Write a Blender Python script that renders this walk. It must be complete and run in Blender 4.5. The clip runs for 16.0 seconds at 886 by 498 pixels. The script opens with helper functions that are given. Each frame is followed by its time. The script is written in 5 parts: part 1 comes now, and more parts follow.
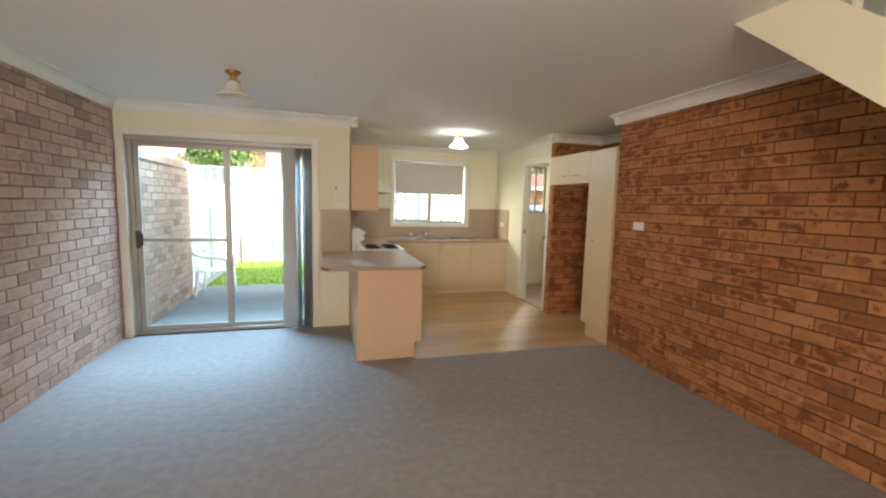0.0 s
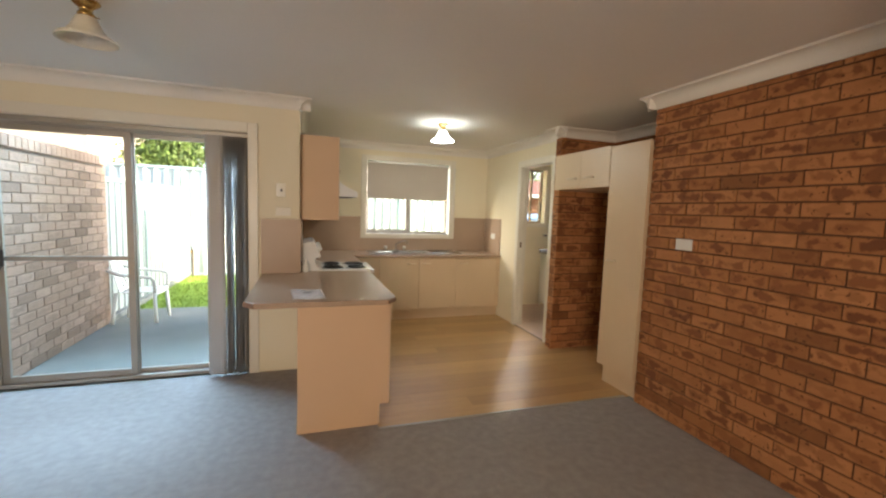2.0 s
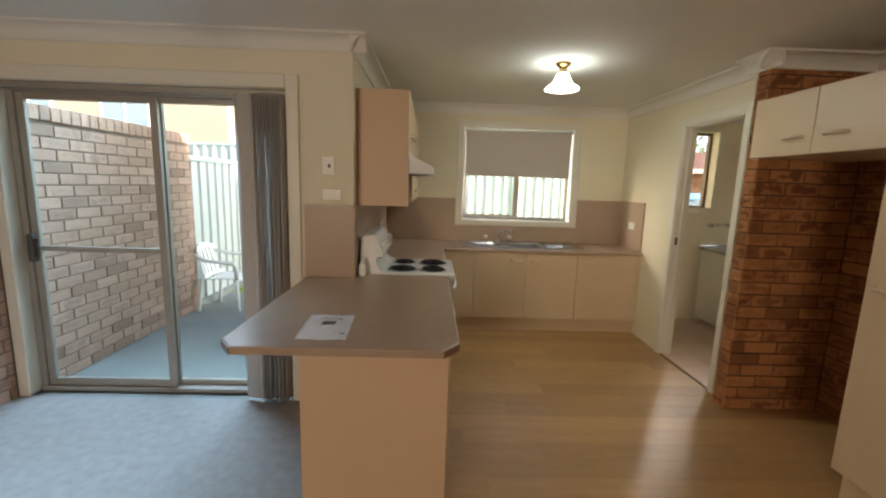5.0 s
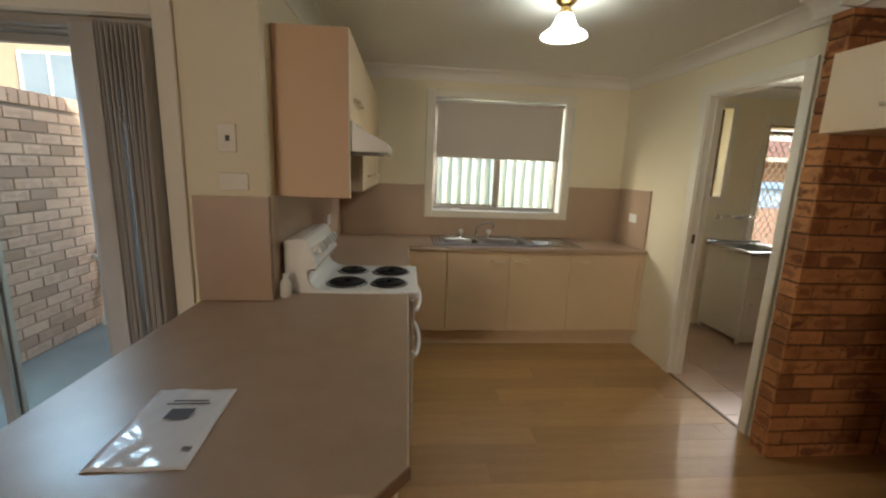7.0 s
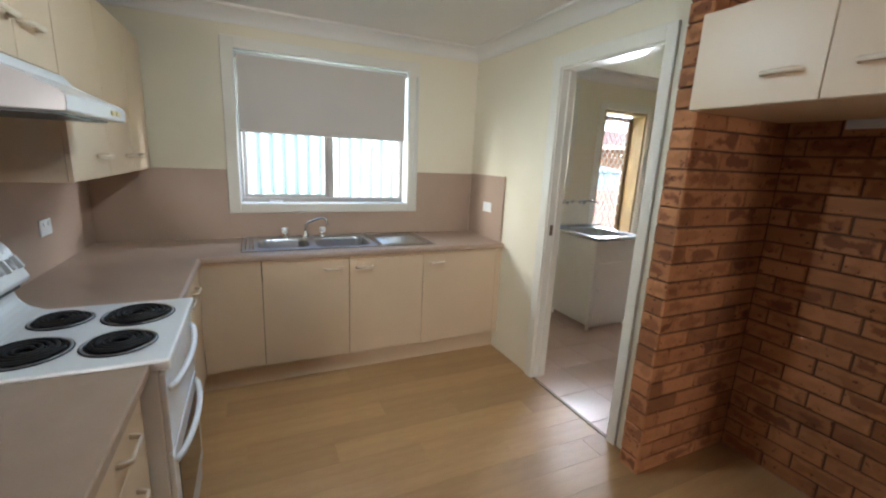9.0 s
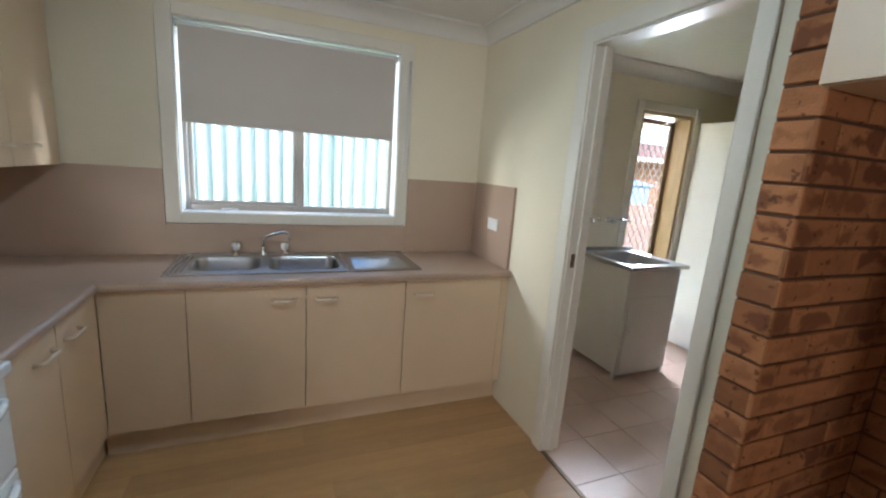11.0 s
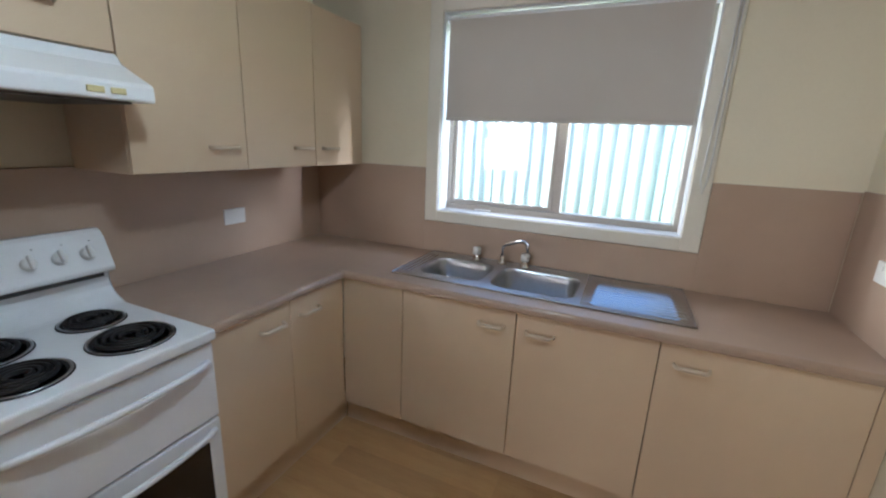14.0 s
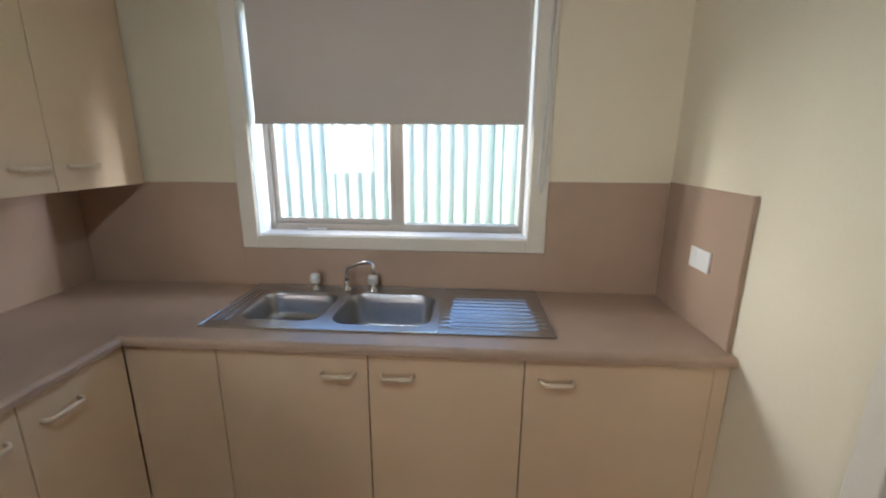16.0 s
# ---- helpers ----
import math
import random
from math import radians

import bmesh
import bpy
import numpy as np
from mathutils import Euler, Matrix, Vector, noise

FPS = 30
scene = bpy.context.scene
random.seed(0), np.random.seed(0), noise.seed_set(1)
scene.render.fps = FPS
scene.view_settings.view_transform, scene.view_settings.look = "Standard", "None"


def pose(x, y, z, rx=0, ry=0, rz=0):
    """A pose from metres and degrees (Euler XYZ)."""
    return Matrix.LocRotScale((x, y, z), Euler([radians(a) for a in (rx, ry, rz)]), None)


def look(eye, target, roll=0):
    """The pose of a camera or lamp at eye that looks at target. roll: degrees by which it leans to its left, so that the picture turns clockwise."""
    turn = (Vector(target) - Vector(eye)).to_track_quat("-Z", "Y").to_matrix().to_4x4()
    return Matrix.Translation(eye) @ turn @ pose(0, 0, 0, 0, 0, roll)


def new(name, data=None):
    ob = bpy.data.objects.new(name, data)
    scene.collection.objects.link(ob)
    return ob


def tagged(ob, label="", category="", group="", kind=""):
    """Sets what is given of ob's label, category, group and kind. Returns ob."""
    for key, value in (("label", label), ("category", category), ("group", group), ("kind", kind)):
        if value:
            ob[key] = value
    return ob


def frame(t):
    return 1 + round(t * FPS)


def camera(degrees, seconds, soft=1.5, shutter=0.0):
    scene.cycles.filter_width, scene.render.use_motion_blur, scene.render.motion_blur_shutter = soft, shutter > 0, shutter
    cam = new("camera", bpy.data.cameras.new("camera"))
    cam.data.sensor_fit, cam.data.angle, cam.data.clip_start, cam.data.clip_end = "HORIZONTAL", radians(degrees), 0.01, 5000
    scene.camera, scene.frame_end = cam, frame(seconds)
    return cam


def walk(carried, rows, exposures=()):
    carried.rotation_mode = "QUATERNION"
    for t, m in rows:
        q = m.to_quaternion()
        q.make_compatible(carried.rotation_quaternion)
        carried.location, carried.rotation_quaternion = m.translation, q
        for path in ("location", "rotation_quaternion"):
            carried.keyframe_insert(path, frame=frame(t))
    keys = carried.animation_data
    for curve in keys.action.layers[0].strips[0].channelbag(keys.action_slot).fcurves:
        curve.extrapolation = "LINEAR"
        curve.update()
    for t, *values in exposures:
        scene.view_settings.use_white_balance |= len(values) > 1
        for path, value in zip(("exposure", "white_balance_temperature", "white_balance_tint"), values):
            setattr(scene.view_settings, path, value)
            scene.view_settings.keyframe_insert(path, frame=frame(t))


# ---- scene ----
cam = camera(94.1, 16.0, soft=2.2)
PATH = [
    (0, (-0.065, -0.011, 1.494), (0.491, 1.897, 1.276), 1.5),
    (0.5, (0.075, 0.253, 1.483), (0.63, 2.165, 1.289), 1.6),
    (1, (0.128, 0.52, 1.472), (0.759, 2.408, 1.286), 1.2),
    (1.5, (0.176, 0.79, 1.504), (0.85, 2.663, 1.308), 0.9),
    (2, (0.286, 1.038, 1.508), (0.917, 2.927, 1.325), 2.0),
    (2.5, (0.373, 1.233, 1.497), (0.98, 3.127, 1.285), 2.3),
    (3, (0.411, 1.447, 1.505), (1.067, 3.322, 1.268), 1.7),
    (3.5, (0.463, 1.672, 1.517), (1.087, 3.555, 1.265), 1.2),
    (4, (0.546, 1.889, 1.523), (1.015, 3.815, 1.254), 1.9),
    (4.2, (0.617, 1.958, 1.545), (0.981, 3.905, 1.267), 1.9),
    (6.3, (0.824, 2.733, 1.547), (0.746, 4.7, 1.192), 2.0),
    (6.5, (0.846, 2.832, 1.548), (0.823, 4.798, 1.185), 2.1),
    (7, (0.87, 3.037, 1.543), (1.045, 4.993, 1.163), 2.1),
    (7.5, (0.875, 3.264, 1.539), (1.276, 5.182, 1.14), 1.9),
    (8, (0.919, 3.437, 1.546), (1.534, 5.292, 1.122), 2.1),
    (8.5, (1.064, 3.597, 1.54), (1.841, 5.388, 1.107), 2.4),
    (8.7, (1.117, 3.65, 1.539), (1.942, 5.42, 1.109), 2.7),
    (11, (1.627, 4.283, 1.523), (2.369, 6.097, 1.125), 4.2),
    (11.5, (1.744, 4.405, 1.522), (2.312, 6.274, 1.091), 4.4),
    (12, (1.819, 4.578, 1.526), (2.149, 6.494, 1.054), 4.3),
    (12.5, (1.856, 4.694, 1.521), (1.9, 6.63, 1.021), 4.1),
    (13, (1.956, 4.764, 1.519), (1.677, 6.678, 1.011), 3.6),
    (13.5, (2.063, 4.823, 1.528), (1.494, 6.672, 1.022), 3.2),
    (14, (2.109, 4.85, 1.535), (1.338, 6.626, 1.036), 2.5),
    (14.5, (2.133, 4.863, 1.533), (1.297, 6.614, 1.05), 1.8),
    (15, (2.129, 4.917, 1.53), (1.383, 6.712, 1.058), 1.2),
    (15.5, (2.092, 5.039, 1.538), (1.616, 6.924, 1.068), 0.7),
    (16, (2.099, 5.173, 1.558), (1.984, 7.111, 1.079), 0.4),
]
EXPOSURES = [
    (0.0, 2.97, 6200, 7), (1.0, 2.92, 6400, 8), (2.0, 2.78, 6800, 12), (3.4, 2.80, 7200, 17), (4.2, 2.5, 7000, 14), (6.3, 2.18, 6700, 8), (7.0, 2.03, 6850, 10),
    (7.6, 2.4, 6600, 11), (8.0, 2.66, 6000, 11), (8.5, 2.82, 5350, 10), (11.0, 2.47, 5250, 10), (12.0, 2.36, 5050, 11), (13.0, 2.33, 5250, 14), (14.5, 2.5, 5200, 13), (16.0, 2.3, 5600, 14),
]
walk(cam, [(t, look(eye, target, roll)) for t, eye, target, roll in PATH], EXPOSURES)

# ---- light ----
SUN_DIR = Vector((-2.15, 1.0, -1.0)).normalized()
world = bpy.data.worlds.new("world")
scene.world = world
world.use_nodes = True
wn = world.node_tree.nodes
sky = wn.new("ShaderNodeTexSky")
sky.sky_type = 'NISHITA'
sky.sun_disc = False
sky.sun_elevation = math.asin(-SUN_DIR.z)
sky.sun_rotation = math.atan2(-SUN_DIR.x, -SUN_DIR.y)
sky.dust_density = 1.5
world.node_tree.links.new(sky.outputs[0], wn["Background"].inputs[0])
wn["Background"].inputs[1].default_value = 0.15

sun = new("sun", bpy.data.lights.new("sun", "SUN"))
sun.data.energy, sun.data.angle, sun.data.color = 2.5, radians(0.5), (1.0, 0.93, 0.82)
sun.matrix_world = look((0, 0, 0), SUN_DIR)

bulb = new("kitchen_bulb_light", bpy.data.lights.new("kitchen_bulb_light", "POINT"))
bulb.data.energy, bulb.data.shadow_soft_size, bulb.data.color = 2.9, 0.035, (0.92, 1.0, 0.94)
bulb.location = (1.68, 5.35, 2.255)

# added fill lamp before the closed rear wall; there is no window behind it
rear_fill = new("rear_fill_light", bpy.data.lights.new("rear_fill_light", "AREA"))
rear_fill.data.shape, rear_fill.data.size, rear_fill.data.size_y = 'RECTANGLE', 2.2, 1.3
rear_fill.data.energy, rear_fill.data.color = 25.0, (1.0, 0.84, 0.66)
rear_fill.matrix_world = look((-0.8, -2.62, 1.5), (0.9, 1.0, 1.5))
rear_fill.data.spread = radians(150)


def fill_lamp(name, at, to, w, h, watts, spread=60, tint=(0.62, 0.80, 1.0)):
    """An added, unseen area lamp that strengthens the daylight through an opening."""
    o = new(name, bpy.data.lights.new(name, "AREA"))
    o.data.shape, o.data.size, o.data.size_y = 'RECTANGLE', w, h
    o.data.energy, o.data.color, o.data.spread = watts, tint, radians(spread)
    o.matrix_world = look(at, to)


# lamps added outside the openings, hidden by the walls
fill_lamp("patio_fill_light", (-1.1, 6.1, 2.9), (-0.7, 2.9, 0.0), 1.8, 0.8, 20.0, 100, (0.46, 0.73, 1.0))
# this one is added for the glow off the sunlit fence
fill_lamp("window_fill_light", (0.5, 7.65, 1.7), (2.98, 6.1, 1.2), 0.6, 0.9, 5.0, 110, (1.0, 0.90, 0.70))
fill_lamp("laundry_fill_light", (5.35, 8.1, 2.65), (4.0, 5.7, 0.9), 1.4, 0.6, 52.0, 150, (1.0, 0.97, 0.90))
fill_lamp("laundry_door_fill", (6.2, 7.85, 1.5), (3.4, 5.7, 1.1), 0.9, 1.3, 76.0, 150, (1.0, 0.97, 0.90))


# ---- materials ----
def node_mat(name):
    m = bpy.data.materials.new(name)
    m.use_nodes = True
    return m, m.node_tree.nodes, m.node_tree.links, m.node_tree.nodes["Principled BSDF"]


def surf(name, a, b=None, rough=0.6, scale=6.0, fine=120.0, bump=0.1, metal=0.0, stretch=(1, 1, 1), spec=0.5, coat=0.0, vary=0.0, depth=0.002):
    """A surface of colours a to b with broad blotches, fine grain, and relief."""
    m, n, l, p = node_mat(name)
    b = b or tuple(c * 0.82 for c in a)
    tc = n.new("ShaderNodeTexCoord")
    mp = n.new("ShaderNodeMapping")
    mp.inputs["Scale"].default_value = stretch
    l.new(tc.outputs["Object"], mp.inputs[0])
    big, small = n.new("ShaderNodeTexNoise"), n.new("ShaderNodeTexNoise")
    big.inputs["Scale"].default_value, big.inputs["Detail"].default_value = scale, 4
    small.inputs["Scale"].default_value, small.inputs["Detail"].default_value = fine, 3
    l.new(mp.outputs[0], big.inputs["Vector"])
    l.new(mp.outputs[0], small.inputs["Vector"])
    mix = n.new("ShaderNodeMath")
    mix.operation = 'MULTIPLY_ADD'
    mix.inputs[1].default_value = 0.55
    l.new(big.outputs[0], mix.inputs[0])
    half = n.new("ShaderNodeMath")
    half.operation = 'MULTIPLY'
    half.inputs[1].default_value = 0.45
    l.new(small.outputs[0], half.inputs[0])
    l.new(half.outputs[0], mix.inputs[2])
    ramp = n.new("ShaderNodeValToRGB")
    ramp.color_ramp.elements[0].position, ramp.color_ramp.elements[1].position = 0.33, 0.67
    ramp.color_ramp.elements[0].color, ramp.color_ramp.elements[1].color = (*b, 1), (*a, 1)
    l.new(mix.outputs[0], ramp.inputs[0])
    out = ramp.outputs[0]
    if vary:
        info, hsv = n.new("ShaderNodeObjectInfo"), n.new("ShaderNodeHueSaturation")
        mr = n.new("ShaderNodeMapRange")
        mr.inputs["To Min"].default_value, mr.inputs["To Max"].default_value = 1 - vary, 1 + vary
        l.new(info.outputs["Random"], mr.inputs["Value"])
        l.new(mr.outputs[0], hsv.inputs["Value"])
        l.new(out, hsv.inputs["Color"])
        out = hsv.outputs[0]
    l.new(out, p.inputs["Base Color"])
    rr = n.new("ShaderNodeMapRange")
    rr.inputs["To Min"].default_value, rr.inputs["To Max"].default_value = max(0.02, rough - 0.06), min(1, rough + 0.06)
    l.new(big.outputs[0], rr.inputs["Value"])
    l.new(rr.outputs[0], p.inputs["Roughness"])
    p.inputs["Metallic"].default_value = metal
    p.inputs["Specular IOR Level"].default_value = spec
    p.inputs["Coat Weight"].default_value = coat
    if bump:
        bp = n.new("ShaderNodeBump")
        bp.inputs["Strength"].default_value, bp.inputs["Distance"].default_value = bump, depth
        l.new(mix.outputs[0], bp.inputs["Height"])
        l.new(bp.outputs[0], p.inputs["Normal"])
    return m


def brick_mat(name, light, mid, dark, spots=0.5):
    """Wire-cut clay brick: a tone for each brick, burnt ragged edges, clinker spots and a rough face."""
    m, n, l, p = node_mat(name)
    info, geo = n.new("ShaderNodeObjectInfo"), n.new("ShaderNodeNewGeometry")
    pos = geo.outputs["Position"]
    face, own = n.new("ShaderNodeUVMap"), n.new("ShaderNodeUVMap")
    face.uv_map, own.uv_map = "face", "tone"
    fx, ox = n.new("ShaderNodeSeparateXYZ"), n.new("ShaderNodeSeparateXYZ")
    l.new(face.outputs[0], fx.inputs[0])
    l.new(own.outputs[0], ox.inputs[0])

    def calc(op, a, b=None, c=None):
        t = n.new("ShaderNodeMath")
        t.operation = op
        for i, v in enumerate((a, b, c)):
            if v is None:
                continue
            if isinstance(v, (int, float)):
                t.inputs[i].default_value = v
            else:
                l.new(v, t.inputs[i])
        return t.outputs[0]

    def noise(scale, detail, squash=1.0):
        t, mp = n.new("ShaderNodeTexNoise"), n.new("ShaderNodeMapping")
        t.inputs["Scale"].default_value, t.inputs["Detail"].default_value = scale, detail
        mp.inputs["Scale"].default_value = (1, 1, squash)
        l.new(pos, mp.inputs[0])
        l.new(mp.outputs[0], t.inputs["Vector"])
        return t.outputs[0]

    def cut(src, lo, hi, amount):
        mr = n.new("ShaderNodeMapRange")
        mr.inputs["From Min"].default_value, mr.inputs["From Max"].default_value, mr.inputs["To Max"].default_value = lo, hi, amount
        l.new(src, mr.inputs["Value"])
        return mr.outputs[0]

    def over(under, fac, colour):
        mx = n.new("ShaderNodeMixRGB")
        mx.inputs[2].default_value = (*colour, 1)
        l.new(fac, mx.inputs[0])
        l.new(under, mx.inputs[1])
        return mx.outputs[0]

    pick = calc('FRACT', calc('ADD', info.outputs["Random"], ox.outputs[0]))
    tone = n.new("ShaderNodeValToRGB")
    e = tone.color_ramp.elements
    e[0].color, e[1].color = (*[0.62 * c for c in mid], 1), (*light, 1)
    e[0].position, e[1].position = 0.0, 0.85
    e.new(0.16).color = (*mid, 1)
    l.new(pick, tone.inputs[0])
    # distance from the brick's rim in metres, for the burnt heart
    dx = calc('MULTIPLY', calc('SUBTRACT', 0.5, calc('ABSOLUTE', calc('SUBTRACT', fx.outputs[0], 0.5))), 0.23)
    dz = calc('MULTIPLY', calc('SUBTRACT', 0.5, calc('ABSOLUTE', calc('SUBTRACT', fx.outputs[1], 0.5))), 0.076)
    blot = noise(13.0, 3)
    heart = calc('ADD', calc('MINIMUM', calc('MULTIPLY', dx, 0.7), dz), calc('MULTIPLY_ADD', blot, 0.15, -0.075))
    burnt = calc('MULTIPLY', cut(heart, 0.012, 0.030, 0.85 * spots), calc('MULTIPLY_ADD', calc('FRACT', calc('MULTIPLY', pick, 7.3)), 1.1, 0.02))
    iron, grain, patch = noise(38.0, 2), noise(170.0, 4), noise(5.5, 2, 2.0)
    c = over(tone.outputs[0], burnt, dark)
    c = over(c, cut(patch, 0.56, 0.75, 0.45 * spots), dark)
    c = over(c, cut(iron, 0.64, 0.70, 0.75 * min(1, spots * 1.3)), tuple(0.5 * v for v in dark))
    c = over(c, cut(grain, 0.45, 0.75, 0.22), tuple(0.6 * v for v in mid))
    l.new(c, p.inputs["Base Color"])
    p.inputs["Roughness"].default_value = 0.85
    bp = n.new("ShaderNodeBump")
    bp.inputs["Strength"].default_value, bp.inputs["Distance"].default_value = 0.55, 0.005
    l.new(calc('ADD', calc('MULTIPLY', grain, 0.7), calc('ADD', blot, calc('MULTIPLY', iron, -0.6))), bp.inputs["Height"])
    l.new(bp.outputs[0], p.inputs["Normal"])
    return m


def glass_mat(name):
    m, n, l, p = node_mat(name)
    n.remove(p)
    mix, tr, gl, lw_ = n.new("ShaderNodeMixShader"), n.new("ShaderNodeBsdfTransparent"), n.new("ShaderNodeBsdfGlossy"), n.new("ShaderNodeLayerWeight")
    lw_.inputs[0].default_value = 0.5
    pw, ma = n.new("ShaderNodeMath"), n.new("ShaderNodeMath")
    pw.operation, ma.operation = 'POWER', 'MULTIPLY_ADD'
    pw.inputs[1].default_value, ma.inputs[1].default_value, ma.inputs[2].default_value = 5.0, 0.9, 0.04
    l.new(lw_.outputs["Facing"], pw.inputs[0])
    l.new(pw.outputs[0], ma.inputs[0])
    tr.inputs[0].default_value = (0.96, 0.98, 0.97, 1)
    gl.inputs["Roughness"].default_value = 0.0
    l.new(ma.outputs[0], mix.inputs[0])
    l.new(tr.outputs[0], mix.inputs[1])
    l.new(gl.outputs[0], mix.inputs[2])
    l.new(mix.outputs[0], n["Material Output"].inputs[0])
    return m


CEIL = surf("ceiling_paint", (0.83, 0.80, 0.75), (0.80, 0.77, 0.72), 0.9, 1.2, 60, 0.05)
PAINT = surf("cream_wall_paint", (0.81, 0.74, 0.57), (0.78, 0.71, 0.54), 0.75, 1.5, 90, 0.06)
TRIM = surf("cream_gloss_trim", (0.78, 0.74, 0.64), (0.74, 0.70, 0.60), 0.35, 3, 60, 0.04)
CORN = surf("white_cornice_paint", (0.80, 0.77, 0.71), (0.77, 0.74, 0.68), 0.8, 2, 70, 0.04)
BRICK = brick_mat("brown_clay_brick", (0.48, 0.21, 0.08), (0.38, 0.155, 0.055), (0.15, 0.048, 0.018), 0.98)
# pink patio brick; its paleness on the west wall is painted glare
BRICK_GLARE = brick_mat("pink_clay_brick_with_glare", (0.61, 0.405, 0.31), (0.52, 0.335, 0.25), (0.25, 0.165, 0.13), 0.5)
MORTAR = surf("brown_mortar", (0.15, 0.068, 0.033), (0.10, 0.045, 0.024), 0.95, 12, 200, 0.5)
# mortar lightened to match, the same glare put into its colour
MORTAR_GLARE = surf("mortar_with_glare", (0.30, 0.22, 0.18), (0.22, 0.16, 0.13), 0.95, 12, 200, 0.5)
CARPET = surf("grey_beige_carpet", (0.375, 0.35, 0.34), (0.28, 0.26, 0.25), 1.0, 17, 260, 0.9, spec=0.1, depth=0.006)
VINYL = surf("honey_wood_vinyl", (0.51, 0.31, 0.135), (0.42, 0.245, 0.10), 0.40, 3.0, 18, 0.04, stretch=(0.7, 7, 1), vary=0.13)
TILE = surf("pink_beige_floor_tile", (0.66, 0.49, 0.40), (0.60, 0.435, 0.35), 0.3, 5, 90, 0.05, vary=0.04)
GROUT = surf("pale_grout", (0.47, 0.35, 0.29), None, 0.9, 8, 150, 0.2)
CAB = surf("cream_laminate_doors", (0.67, 0.52, 0.35), (0.645, 0.495, 0.33), 0.42, 2, 300, 0.03)
CABSIDE = surf("apricot_laminate_panel", (0.66, 0.46, 0.30), (0.63, 0.435, 0.28), 0.45, 2, 300, 0.03)
HANDLE = surf("cream_plastic_pull", (0.70, 0.59, 0.44), (0.66, 0.55, 0.41), 0.38, 5, 90, 0.02)
# carcass colour that paints the shade in the slits between doors
GAP_SHADE = surf("gap_shade_brown", (0.09, 0.06, 0.04), None, 0.8, 6, 80, 0.0)
BENCH = surf("taupe_speckled_laminate_bench", (0.44, 0.32, 0.235), (0.375, 0.27, 0.195), 0.31, 9, 420, 0.0, spec=0.45)
SPLASH = surf("taupe_laminate_splashback", (0.465, 0.34, 0.25), (0.42, 0.305, 0.222), 0.38, 4, 420, 0.0)
EDGE = surf("brown_edge_strip", (0.24, 0.135, 0.075), (0.20, 0.11, 0.06), 0.4, 6, 120, 0.02)
STEEL = surf("brushed_stainless_steel", (0.56, 0.57, 0.58), (0.46, 0.47, 0.48), 0.22, 4, 60, 0.05, metal=1.0, stretch=(1, 12, 12))
CHROME = surf("chrome", (0.78, 0.78, 0.78), (0.70, 0.70, 0.70), 0.10, 5, 50, 0.0, metal=1.0)
BRASS = surf("aged_brass", (0.60, 0.42, 0.17), (0.45, 0.30, 0.11), 0.25, 20, 100, 0.05, metal=1.0)
WHITE = surf("white_enamel", (0.86, 0.87, 0.88), (0.83, 0.84, 0.85), 0.18, 4, 90, 0.02)
TUBWHITE = surf("warm_white_powder_coat", (0.82, 0.81, 0.74), (0.78, 0.77, 0.70), 0.35, 5, 90, 0.02)
PLASTIC = surf("white_plastic", (0.80, 0.80, 0.78), (0.76, 0.76, 0.74), 0.35, 6, 90, 0.02)
YELLOWED = surf("yellowed_plastic", (0.70, 0.60, 0.30), None, 0.4, 20, 90, 0.02)
COIL = surf("black_coil_element", (0.012, 0.012, 0.013), (0.02, 0.018, 0.017), 0.6, 20, 150, 0.1, spec=0.2)
DARKGLASS = surf("dark_oven_glass", (0.02, 0.015, 0.012), None, 0.06, 4, 60, 0.0)
# far panes: the sky's reflection is put into the base colour
PANE = surf("painted_sky_pane", (0.30, 0.37, 0.43), (0.24, 0.30, 0.36), 0.12, 1.5, 20, 0.0)
# darker copy of the steel: the bowls' shade is put into its colour
BOWL = surf("satin_steel_with_bowl_shade", (0.50, 0.51, 0.52), (0.42, 0.43, 0.44), 0.30, 4, 60, 0.03, metal=1.0)
BLIND = surf("grey_beige_roller_fabric", (0.57, 0.525, 0.47), (0.545, 0.50, 0.445), 0.9, 2, 500, 0.1)
SLAT = surf("grey_vertical_blind_fabric", (0.55, 0.53, 0.51), (0.50, 0.48, 0.46), 0.85, 3, 400, 0.1)
ALU = surf("champagne_aluminium", (0.42, 0.39, 0.34), (0.37, 0.34, 0.30), 0.4, 5, 90, 0.02, metal=0.35)
BRONZE = surf("brown_anodised_aluminium", (0.20, 0.13, 0.07), (0.16, 0.10, 0.055), 0.4, 5, 90, 0.02, metal=0.4)
DARKP = surf("dark_grey_plastic", (0.06, 0.06, 0.06), None, 0.4, 8, 80, 0.02)
PAPER = surf("white_paper_in_sleeve", (0.84, 0.86, 0.90), (0.79, 0.81, 0.87), 0.08, 5, 40, 0.25, depth=0.01)
INK = surf("grey_ink", (0.10, 0.11, 0.13), None, 0.3, 8, 80, 0.0)
CONCRETE = surf("patio_concrete", (0.28, 0.285, 0.27), (0.19, 0.20, 0.195), 0.9, 2.2, 60, 0.35)
GRASS = surf("lawn_green", (0.25, 0.36, 0.045), (0.17, 0.27, 0.03), 0.9, 5, 90, 0.8, depth=0.02)
EARTH = surf("dry_ground", (0.16, 0.14, 0.09), (0.10, 0.10, 0.05), 0.95, 0.8, 12, 0.4)
FENCE = surf("pale_green_steel_sheet", (0.51, 0.55, 0.545), (0.47, 0.51, 0.505), 0.45, 1.5, 60, 0.03)
